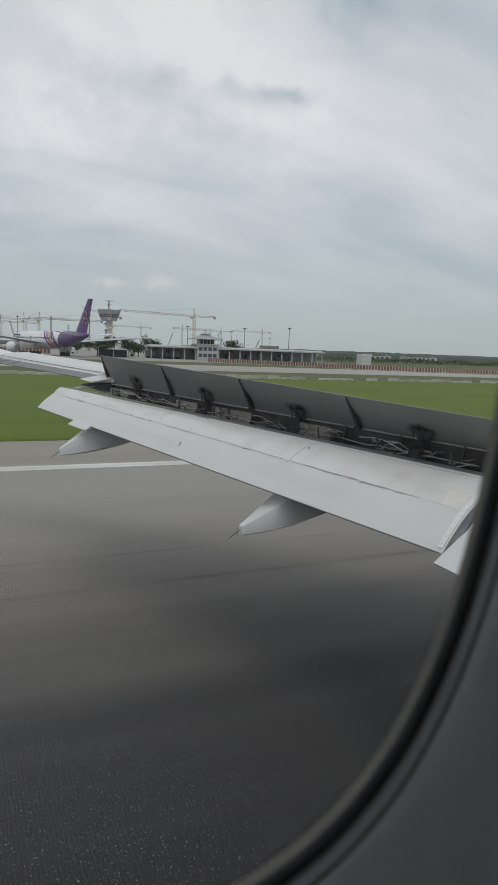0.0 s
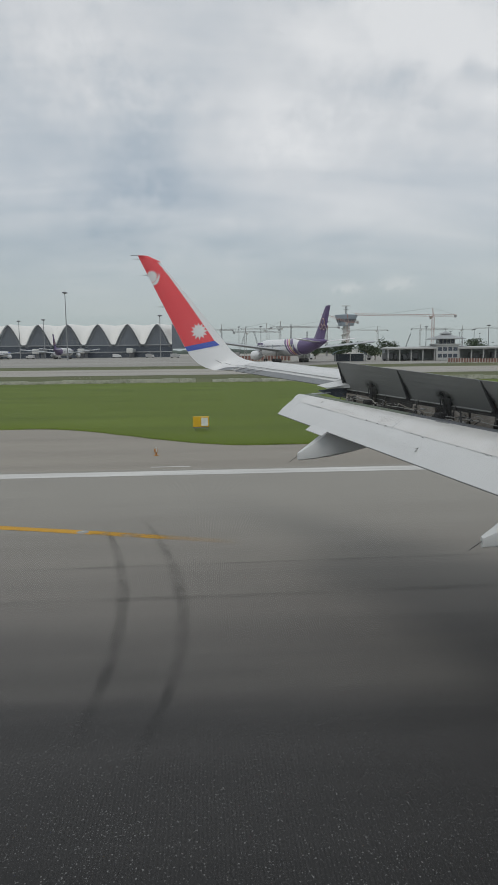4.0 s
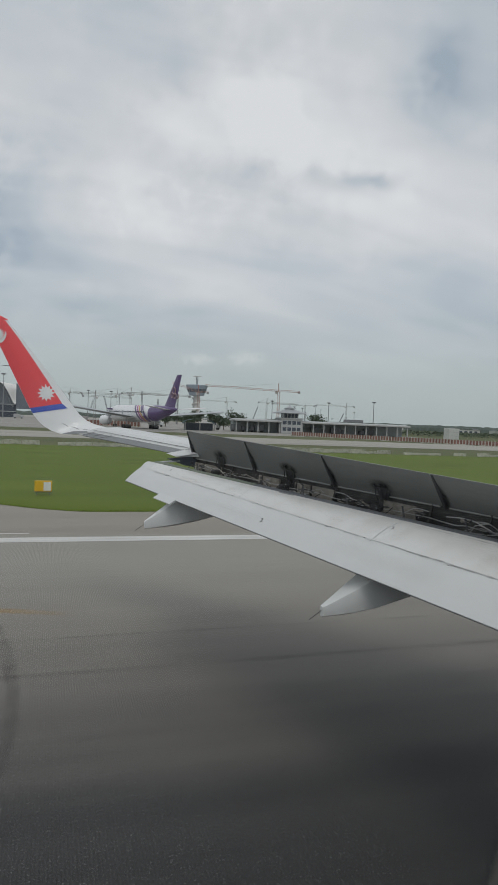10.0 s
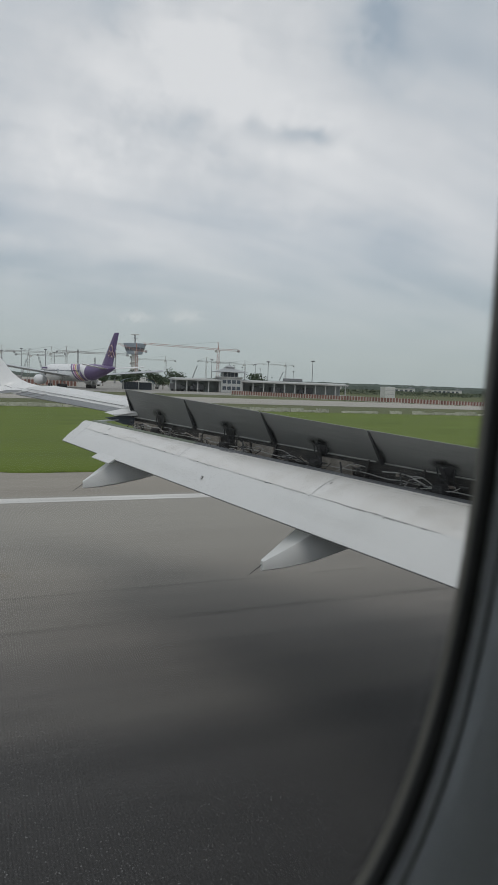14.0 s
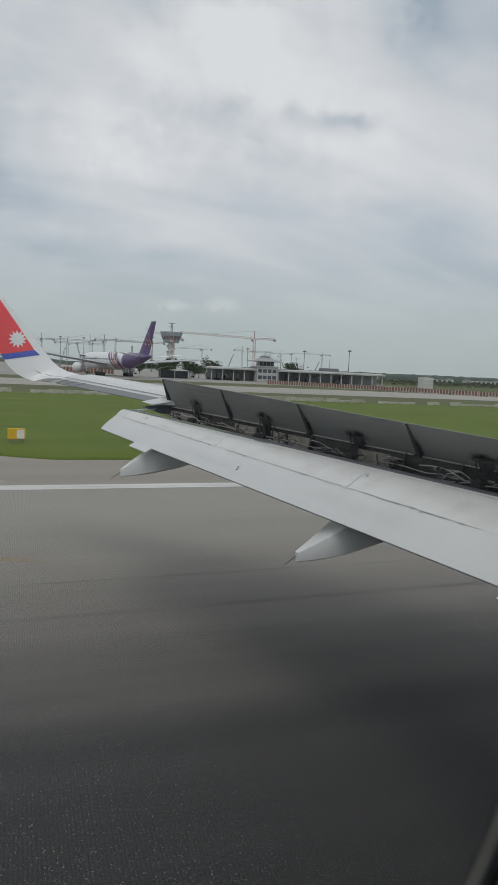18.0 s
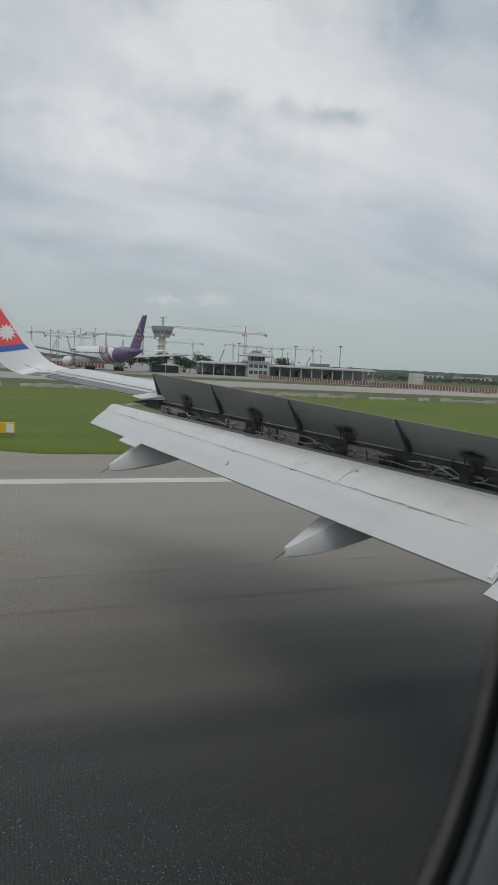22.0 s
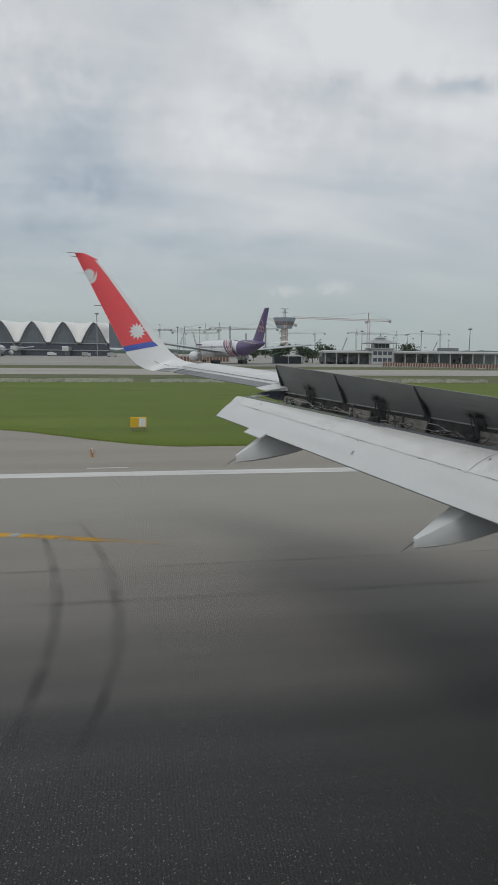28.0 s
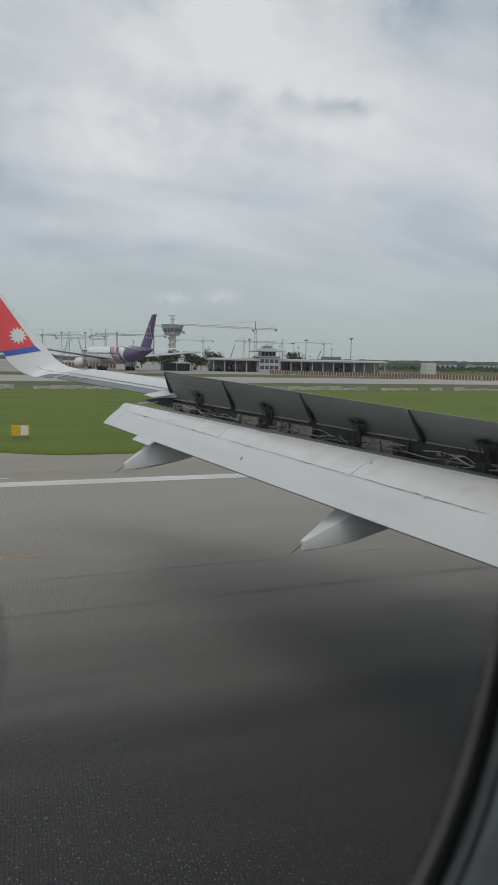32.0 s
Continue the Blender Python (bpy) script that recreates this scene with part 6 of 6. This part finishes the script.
def fire_station(x, y, turn):
    """A long low building with a small tiered lookout tower; local x runs along its front."""
    t = thing("fire_station", (x, y, -0.03), "long low white airport building with a tiered hipped lookout roof", "building", turn=turn)
    for x0, x1, name in ((-24.0, -4.6, "left"), (4.6, 53.0, "right")):
        w = part("wing_wall", boxed((x0, 6.5, 0), (x1, 13.5, 4.6)), M["shade"], t, "dark shaded vehicle bays", False)
        bm = bmesh.new()
        ring = lambda e, z: [(x0 - e, -1.2 - e, z), (x1 + e, -1.2 - e, z), (x1 + e, 14 + e, z), (x0 - e, 14 + e, z)]
        loft(bm, [ring(0, 4.6), ring(0.5, 4.7), ring(0.5, 5.2), ring(-1.2, 5.7)])
        part("roof", bm, M["palewall"], t, "pale sheet roof with a white fascia", False)
        k = int((x1 - x0) / 4.8)
        for i in range(k + 1):
            px = x0 + 0.4 + (x1 - x0 - 0.8) * i / k
            part("post", boxed((px - 0.22, -0.6, 0), (px + 0.22, -0.1, 4.65)), M["palewall"], t)
        for i in range(1, k, 3):
            px = x0 + 0.4 + (x1 - x0 - 0.8) * (i + 0.5) / k
            part("bay_door", boxed((px - 1.9, 6.35, 0), (px + 1.9, 6.55, 3.6)), (M["netting"], M["shade"], M["roofblue"])[i % 3], w)
    for i in range(2):
        part("green_screen", boxed((36 + 6.2 * i, 14.2, 0), (41.5 + 6.2 * i, 14.3, 3.2)), M["netting"], t, "green mesh screen", False)
    c = part("lookout_base", boxed((-4.6, -1.5, 0), (4.6, 9, 6.2), 0.1), M["palewall"], t, "white two-storey block", False)
    for zz in (1.2, 3.9):
        for i in range(4):
            part("window", boxed((-3.9 + 2.05 * i, -1.56, zz), (-2.3 + 2.05 * i, -1.45, zz + 1.5)), M["facade"], c, "dark window")
    part("parapet", boxed((-5.0, -1.9, 6.2), (5.0, 9.4, 6.75), 0.08), M["palewall"], t)
    part("lookout_glazing", boxed((-3.1, 0.4, 6.7), (3.1, 6.6, 8.6)), M["facade"], t, "dark lookout windows")
    for px in (-3.1, -1.55, 0, 1.55, 3.1):
        part("lookout_post", boxed((px - 0.13, 0.3, 6.7), (px + 0.13, 0.42, 8.6)), M["palewall"], t)

    def hip(e, z0, z1, top, name):
        bm = bmesh.new()
        sq = lambda r, z: [(-r, 3.5 - r, z), (r, 3.5 - r, z), (r, 3.5 + r, z), (-r, 3.5 + r, z)]
        loft(bm, [sq(e, z0), sq(e, z0 + 0.2), sq((e + top) * 0.42, z0 + (z1 - z0) * 0.55), sq(top, z1)])
        part(name, bm, M["roofgrey"], t, "grey hipped roof", False)
    hip(6.6, 8.6, 10.7, 1.2, "lookout_roof")
    hip(2.1, 10.7, 11.9, 0.15, "roof_cap")
    bm = bmesh.new()
    tube(bm, [(0, 3.5, 11.4), (0, 3.5, 13.4)], [0.12, 0.04], 6)
    part("finial", bm, M["truss"], t)
    # shallow vaulted canopy at the near end
    bm = bmesh.new()
    rows = []
    for yy in (-2, 8):
        rows.append([(-39 + 6.5 * math.cos(a) * 1.05, yy, 2.6 + 2.2 * math.sin(a)) for a in [math.pi * (1 - i / 12) for i in range(13)]])
    loft(bm, rows, closed=False, caps=False)
    bmesh.ops.solidify(bm, geom=bm.faces[:], thickness=0.25)
    part("vault_roof", bm, M["roofblue"], t, "blue-green curved roof")
    for px in (-45.0, -39, -33):
        part("vault_post", boxed((px - 0.2, -1.6, 0), (px + 0.2, -1.2, 3.2)), M["palewall"], t)
    part("vault_wall", boxed((-45, 4, 0), (-33, 7.6, 3.0)), M["facade"], t, "", False)
    part("roof_sign", boxed((24, 2, 5.9), (33, 2.3, 7.1), 0.05), M["truss"], t, "dark sign frame on the roof")


fire_station(98.6, 262, -7)


def lean_box(x, y):
    t = thing("site_cabin", (x, y, -0.04), "pale square mesh equipment box on short legs", "cabin")
    part("body", boxed((-2.1, -1.6, 1.2), (2.1, 1.6, 5.0), 0.08), M["wallwhite"], t)
    for sx in (-1.9, 1.9):
        part("leg", boxed((sx - 0.12, -1.4, 0), (sx + 0.12, 1.4, 1.25)), M["pole"], t)
    for zz in (2.4, 3.7):
        part("rail", boxed((-2.13, -1.64, zz), (2.13, -1.6, zz + 0.12)), M["roofgrey"], t)


lean_box(133, 196)


def hoarding(a, b, name_label, high=2.35, wide=0.95):
    a, b = Vector((*a, -0.04)), Vector((*b, -0.04))
    L_ = (b - a).length
    ang = math.degrees(math.atan2(b.y - a.y, b.x - a.x))
    t = thing("site_hoarding", a, name_label, "fence", "site fences", turn=ang)
    meshes = []
    for k, (w, m) in enumerate(((wide, "hoard_r"), (wide * 0.55, "hoard_w"))):
        bm = boxed((-w / 2, -0.06 - 0.03 * k, 0.0), (w / 2, 0.06, high), 0.02)
        me = bpy.data.meshes.new("panel")
        bm.to_mesh(me); bm.free()
        me.materials.append(M[m])
        meshes.append(me)
    x, i = 0.5, 0
    while x < L_:
        share("panel", meshes[0], t, pose(x, 0, 0)); share("panel", meshes[1], t, pose(x + wide * 0.78, 0, 0))
        x += wide * 1.56
    part("foot", boxed((0, -0.5, -0.02), (L_, 0.5, 0.2), 0.05), M["concrete"], t, "grey concrete footing")


hoarding((16, 300), (39, 297), "red-brown and white striped site hoarding on a concrete footing")
hoarding((84, 222), (131, 166), "red-brown and white striped site hoarding at the field edge", 1.5, 0.62)
hoarding((131, 166), (215, 142), "red-brown and white striped site hoarding on a concrete footing", 1.4, 0.62)


def tree(x, y, h, seed):
    rnd = random.Random(seed)
    t = thing("tree", (x, y, -0.05), "dark green bushy tree by the airport buildings", "tree", "trees by the buildings")
    bm = bmesh.new()
    tube(bm, [(0, 0, 0), (0.1, 0, h * 0.3), (0.0, 0.1, h * 0.6)], [0.22, 0.16, 0.07], 6)
    tips = []
    for k in range(7):
        a = k * 0.9 + rnd.uniform(0, 0.5)
        e = Vector((math.cos(a) * h * 0.34, math.sin(a) * h * 0.3, h * rnd.uniform(0.45, 0.9)))
        tube(bm, [(0, 0, h * rnd.uniform(0.2, 0.45)), e * 0.6 + Vector((0, 0, h * 0.15)), e], [0.09, 0.05, 0.02], 5)
        tips += [e, e * 0.75 + Vector((0, 0, h * 0.1))]
    part("trunk", bm, M["bark"], t, "brown trunk with limbs")
    bm = bmesh.new()
    for e in tips + [Vector((0, 0, h * 0.8))]:
        for _ in range(48):
            p = e + Vector((rnd.gauss(0, 1), rnd.gauss(0, 1), rnd.gauss(0, 0.7))) * h * 0.115
            s = h * rnd.uniform(0.03, 0.065)
            a, b = Vector((rnd.uniform(-1, 1), rnd.uniform(-1, 1), rnd.uniform(-1, 1))) * s, Vector((rnd.uniform(-1, 1), rnd.uniform(-1, 1), rnd.uniform(-1, 1))) * s
            sheet(bm, [p - a, p + b, p + a, p - b])
    part("crown", bm, M["leaf"], t, "ragged dark green crown", False)


for i, (x, y, h) in enumerate(((62, 300, 7), (66, 305, 9), (72, 290, 8), (78, 296, 6), (58, 340, 5), (52, 345, 5), (98, 520, 9), (92, 530, 8), (74, 545, 9), (68, 548, 8), (85, 300, 9), (127, 300, 10))):
    tree(x, y, h, 20 + i)


def far_woods():
    bm = bmesh.new()
    rnd = random.Random(8)
    prev = None
    for i in range(900):
        x = -1700 + i * 4.4
        y = 1150 + 60 * noise.noise((i * 0.02, 0, 0)) - max(0, (x - 350)) * 0.55
        base = 7.5 + max(0, min(1, (x - 120) / 500)) * 3.0
        h = base + 2.6 * noise.noise((i * 0.11, 2, 0)) + 1.5 * noise.noise((i * 0.5, 5, 0))
        cur = [bm.verts.new((x, y - 14, -0.1)), bm.verts.new((x, y - 9 + rnd.uniform(-2, 2), h * 0.6)), bm.verts.new((x + rnd.uniform(-1, 1), y + rnd.uniform(-2, 2), h)), bm.verts.new((x, y + 14, -0.1))]
        if prev:
            for k in range(3):
                bm.faces.new((prev[k], cur[k], cur[k + 1], prev[k + 1]))
        prev = cur
    return tagged(part("far_woods", bm, M["farwood"], None, "", False), "hazy green belt of distant trees", "trees", "", "stuff")


far_woods()


def far_sheds(x, y, w, d, h, label):
    t = thing("far_shed", (x, y, -0.05), label, "building", "sheds beyond the field")
    part("wall", boxed((-w / 2, -d / 2, 0), (w / 2, d / 2, h)), M["wallwhite"], t, "", False)
    bm = bmesh.new()
    loft(bm, [[(-w / 2 - 1, -d / 2 - 1, h), (w / 2 + 1, -d / 2 - 1, h), (w / 2 + 1, 0, h + 2.5), (-w / 2 - 1, 0, h + 2.5)], [(-w / 2 - 1, d / 2 + 1, h), (w / 2 + 1, d / 2 + 1, h), (w / 2 + 1, 0, h + 2.6), (-w / 2 - 1, 0, h + 2.6)]], caps=False)
    part("roof", bm, M["roofgrey"], t, "grey pitched roof", False)
    for i in range(int(w / 9)):
        part("door", boxed((-w / 2 + 3 + 9 * i, -d / 2 - 0.1, 0), (-w / 2 + 8 + 9 * i, -d / 2 + 0.05, h * 0.6)), M["facade"], t)


def scrub_belt():
    """Low bushes along the far side of the field, past the end of the apron."""
    bm = bmesh.new()
    rnd = random.Random(41)
    for _ in range(22000):
        x = rnd.uniform(150, 900)
        y = 330 + 0.12 * (x - 150) + abs(rnd.gauss(0, 1)) * 30
        top = 2.6 + 1.5 * noise.noise((x * 0.05, y * 0.03, 1)) + 0.8 * noise.noise((x * 0.3, 4, 1))
        p = Vector((x, y, rnd.uniform(0.0, 1.0) ** 0.6 * max(top, 0.8)))
        s = rnd.uniform(0.3, 0.75)
        a, b = Vector((rnd.uniform(-1, 1), rnd.uniform(-1, 1), rnd.uniform(-0.6, 0.6))) * s, Vector((rnd.uniform(-1, 1), rnd.uniform(-1, 1), rnd.uniform(-0.6, 0.6))) * s
        sheet(bm, [p - a, p + b, p + a, p - b])
    return tagged(part("scrub", bm, M["scrub"], None, "", False), "low dark green scrub along the field edge", "bushes", "", "stuff")


scrub_belt()
for x, y, w in ((620, 880, 40), (720, 900, 60), (520, 930, 30)):
    far_sheds(x, y, w, 24, 5.0, "long low pale shed beyond the airfield")

# ---------------- parked and taxiing jets ----------------


def big_jet(name, loc, turn, label, livery, scale=1.0, group=""):
    """A wide-body twin jet; local +x is its nose, its wheels stand at z 0."""
    t = thing(name, loc, label, "aeroplane", group, turn=turn)
    S = scale

    def P(x, y, z):
        return Vector((x * S, y * S, z * S))
    prof = [(32, 0.15, 4.6), (31, 1.2, 4.75), (29, 2.1, 5.0), (26, 2.8, 5.25), (22, 3.1, 5.4), (-8, 3.1, 5.4), (-16, 2.7, 5.8), (-24, 1.7, 6.5), (-30, 0.7, 7.1), (-32, 0.15, 7.3)]

    def body(x0, x1, material, pname, lab, grow=0.0):
        xs = sorted({x0, x1, *[p[0] for p in prof if x0 < p[0] < x1], *[x0 + (x1 - x0) * i / 8 for i in range(9)]}, reverse=True)
        rings = []
        for x in xs:
            for a, b in zip(prof, prof[1:]):
                if b[0] <= x <= a[0]:
                    u = (a[0] - x) / (a[0] - b[0])
                    r, zc = a[1] + (b[1] - a[1]) * u + grow, a[2] + (b[2] - a[2]) * u
                    break
            rings.append([P(x, r * math.cos(2 * math.pi * k / 24), zc + r * math.sin(2 * math.pi * k / 24)) for k in range(24)])
        bm = bmesh.new()
        loft(bm, rings)
        return part(pname, bm, material, t, lab)
    tailcol = M["purple"] if livery == "purple" else M["jetwhite"]
    hull_ = body(-14 if livery == "purple" else -32, 32, M["jetwhite"], "fuselage", "white fuselage")
    if livery == "purple":
        body(-32, -14, M["purple"], "rear_fuselage", "purple rear fuselage")
        for k, (off, m_, wd) in enumerate(((0, "purple", 2.6), (3.4, "gold", 1.1), (5.2, "pink", 1.3), (7.4, "purple", 1.5))):
            bm = bmesh.new()
            prev = None
            for i in range(15):
                u = i / 14
                a = math.radians(-60 + 150 * u)
                x = -15 + off * 0.9 + 10.5 * u ** 1.5
                cur = []
                for q in (0, wd):
                    cur.append((P(x + q, 3.12 * math.cos(a), 5.4 + 3.12 * math.sin(a))))
                if prev:
                    bm.faces.new([bm.verts.new(p) for p in (prev[0], cur[0], cur[1], prev[1])])
                prev = cur
            part("stripe", bm, M[m_], hull_, "curved livery stripe")
    # cabin windows and doors on both sides
    for sgn in (-1, 1):
        bm = boxed((-0.16 * S, -0.04 * S, 0), (0.16 * S, 0.06 * S, 0.5 * S))
        pane_ = bpy.data.meshes.new("window")
        bm.to_mesh(pane_); bm.free()
        pane_.materials.append(M["facade"])
        for i in range(38):
            share("window", pane_, hull_, Matrix.Translation(P(24 - i * 0.95, sgn * 3.07, 5.75)))
        for dx in (26.0, 9.0, -10.5):
            part("door", boxed(P(dx - 0.55, sgn * 3.02 - 0.05, 4.6), P(dx + 0.55, sgn * 3.02 + 0.09, 6.6), 0.05), M["grey"], hull_, "grey outlined cabin door")
        part("title_bar", boxed(P(20.5, sgn * 2.98 - 0.12, 6.7), P(26, sgn * 2.98 + 0.06, 7.3)), M["purple"] if livery == "purple" else M["blue"], hull_, "dark lettering block", False)
    part("cockpit_glazing", boxed(P(28.6, -1.5, 6.0), P(30.0, 1.5, 6.6), 0.1), M["facade"], hull_, "dark cockpit windows")

    def plank(root, tip, cr, ct, th, pname, material, lab=""):
        bm = bmesh.new()
        rings = []
        for p, c in ((root, cr), (tip, ct)):
            p = Vector(p)
            sec = [(0.5, 0), (0.25, 0.5), (-0.1, 0.5), (-0.5, 0.05), (-0.5, -0.05), (0.2, -0.4)]
            vert = pname == "fin"
            rings.append([P(p.x + c * a, p.y + (th * b if vert else 0), p.z + (0 if vert else th * b)) for a, b in sec])
        loft(bm, rings)
        return part(pname, bm, material, t, lab, False)
    for sgn in (-1, 1):
        plank((4, sgn * 2.4, 4.2), (-9.5, sgn * 30, 7.2), 12, 2.0, 0.9, "wing", M["grey"], "grey swept wing")
        plank((-26.5, sgn * 1.2, 7.0), (-31, sgn * 10.6, 8.0), 6, 2.2, 0.4, "tailplane", M["jetwhite"])
        bm = bmesh.new()
        e = [(11.2, 1.55), (10.9, 1.75), (8, 1.8), (5.5, 1.4), (4.2, 0.8)]
        loft(bm, [[P(x, sgn * 9.7 + r * math.cos(2 * math.pi * k / 16), 2.6 + r * math.sin(2 * math.pi * k / 16)) for k in range(16)] for x, r in e])
        eng = part("engine", bm, M["jetwhite"], t, "white engine nacelle")
        bm = bmesh.new()
        loft(bm, [[P(x, sgn * 9.7 + r * math.cos(2 * math.pi * k / 16), 2.6 + r * math.sin(2 * math.pi * k / 16)) for k in range(16)] for x, r in ((11.3, 1.35), (11.25, 0.2))])
        part("intake", bm, M["facade"], eng, "dark engine intake")
        part("pylon", boxed(P(3.5, sgn * 9.7 - 0.25, 4.1), P(9, sgn * 9.7 + 0.25, 4.9), 0.05), M["grey"], t)
        for gx in (-2.8, -1.2, 0.4):
            bm = bmesh.new()
            loft(bm, [[P(gx + r * math.cos(2 * math.pi * k / 14), sgn * 5.4 + q, 0.68 + r * math.sin(2 * math.pi * k / 14)) for k in range(14)] for q, r in ((-1.1, 0.45), (-1.0, 0.68), (1.0, 0.68), (1.1, 0.45))])
            part("wheel", bm, M["dark"], t, "black tyres")
        part("gear_leg", boxed(P(-1.6, sgn * 5.2, 0.6), P(-0.9, sgn * 5.6, 4.0)), M["steel"], t)
    plank((-25.5, 0, 7.4), (-32.5, 0, 18.4), 8.6, 3.6, 0.7, "fin", tailcol, "purple tail fin" if livery == "purple" else "white tail fin")
    if livery == "purple":
        for sgn in (-1, 1):
            bm = bmesh.new()
            for cx, cz, r in ((-29.6, 13.4, 1.15), (-28.3, 11.9, 0.85), (-30.6, 11.6, 0.85)):
                tube(bm, [P(cx + r * math.cos(2 * math.pi * k / 14), sgn * 0.42, cz + r * math.sin(2 * math.pi * k / 14)) for k in range(15)], 0.18 * S, 4)
            part("tail_emblem", bm, M["palegold"], t, "gold looped emblem")
    bm = bmesh.new()
    for sgn in (-0.5, 0.5):
        loft(bm, [[P(25 + r * math.cos(2 * math.pi * k / 14), sgn + q, 0.5 + r * math.sin(2 * math.pi * k / 14)) for k in range(14)] for q, r in ((-0.2, 0.3), (-0.18, 0.5), (0.18, 0.5), (0.2, 0.3))])
    part("nose_wheel", bm, M["dark"], t, "black tyres")
    part("nose_leg", boxed(P(24.8, -0.15, 0.4), P(25.2, 0.15, 3.0)), M["steel"], t)
    return t


big_jet("wide_body_jet", (34.2, 262, -0.03), 105, "white wide-body jet with a purple tail taxiing away", "purple", 1.08)
big_jet("parked_jet", (-104, 500, -0.03), 90, "white parked wide-body jet with a purple tail at the concourse", "purple", 0.95, "parked jets")
big_jet("parked_jet", (-155, 508, -0.03), 80, "white parked jet nosed in at the concourse", "white", 0.72, "parked jets")
big_jet("parked_jet", (-208, 505, -0.03), 88, "white parked jet at the end of the concourse", "white", 0.72, "parked jets")


def service_truck(x, y, turn, label, paint="vehicle"):
    t = thing("service_truck", (x, y, -0.03), label, "truck", "apron vehicles", turn=turn)
    part("box_body", boxed((-3.2, -1.2, 0.8), (1.2, 1.2, 3.2), 0.1), M[paint], t)
    part("cab", boxed((1.3, -1.15, 0.6), (3.2, 1.15, 2.5), 0.25), M[paint], t)
    part("windscreen", boxed((3.0, -1.0, 1.5), (3.24, 1.0, 2.25), 0.04), M["facade"], t)
    for wx in (-2.2, 2.2):
        for wy in (-1.05, 1.05):
            bm = bmesh.new()
            loft(bm, [[(wx + r * math.cos(k * math.pi / 7), wy + q, 0.45 + r * math.sin(k * math.pi / 7)) for k in range(14)] for q, r in ((-0.16, 0.3), (-0.14, 0.45), (0.14, 0.45), (0.16, 0.3))])
            part("wheel", bm, M["dark"], t, "black tyre")


for x, y, a in ((-40, 500, 0), (-66, 512, 20), (-112, 515, 0), (-128, 500, 170), (-160, 518, 0), (52, 330, 0), (74, 300, 5), (-20, 470, 0), (8, 420, 10)):
    service_truck(x, y, a, "pale service truck standing on the apron")
for x, y, a in ((77, 268.5, -7), (85, 267, 173), (112, 264.5, -7), (121, 263.5, -7), (134, 261.5, 173)):
    service_truck(x, y, a, "dark service truck parked in an open bay", "darkvan")
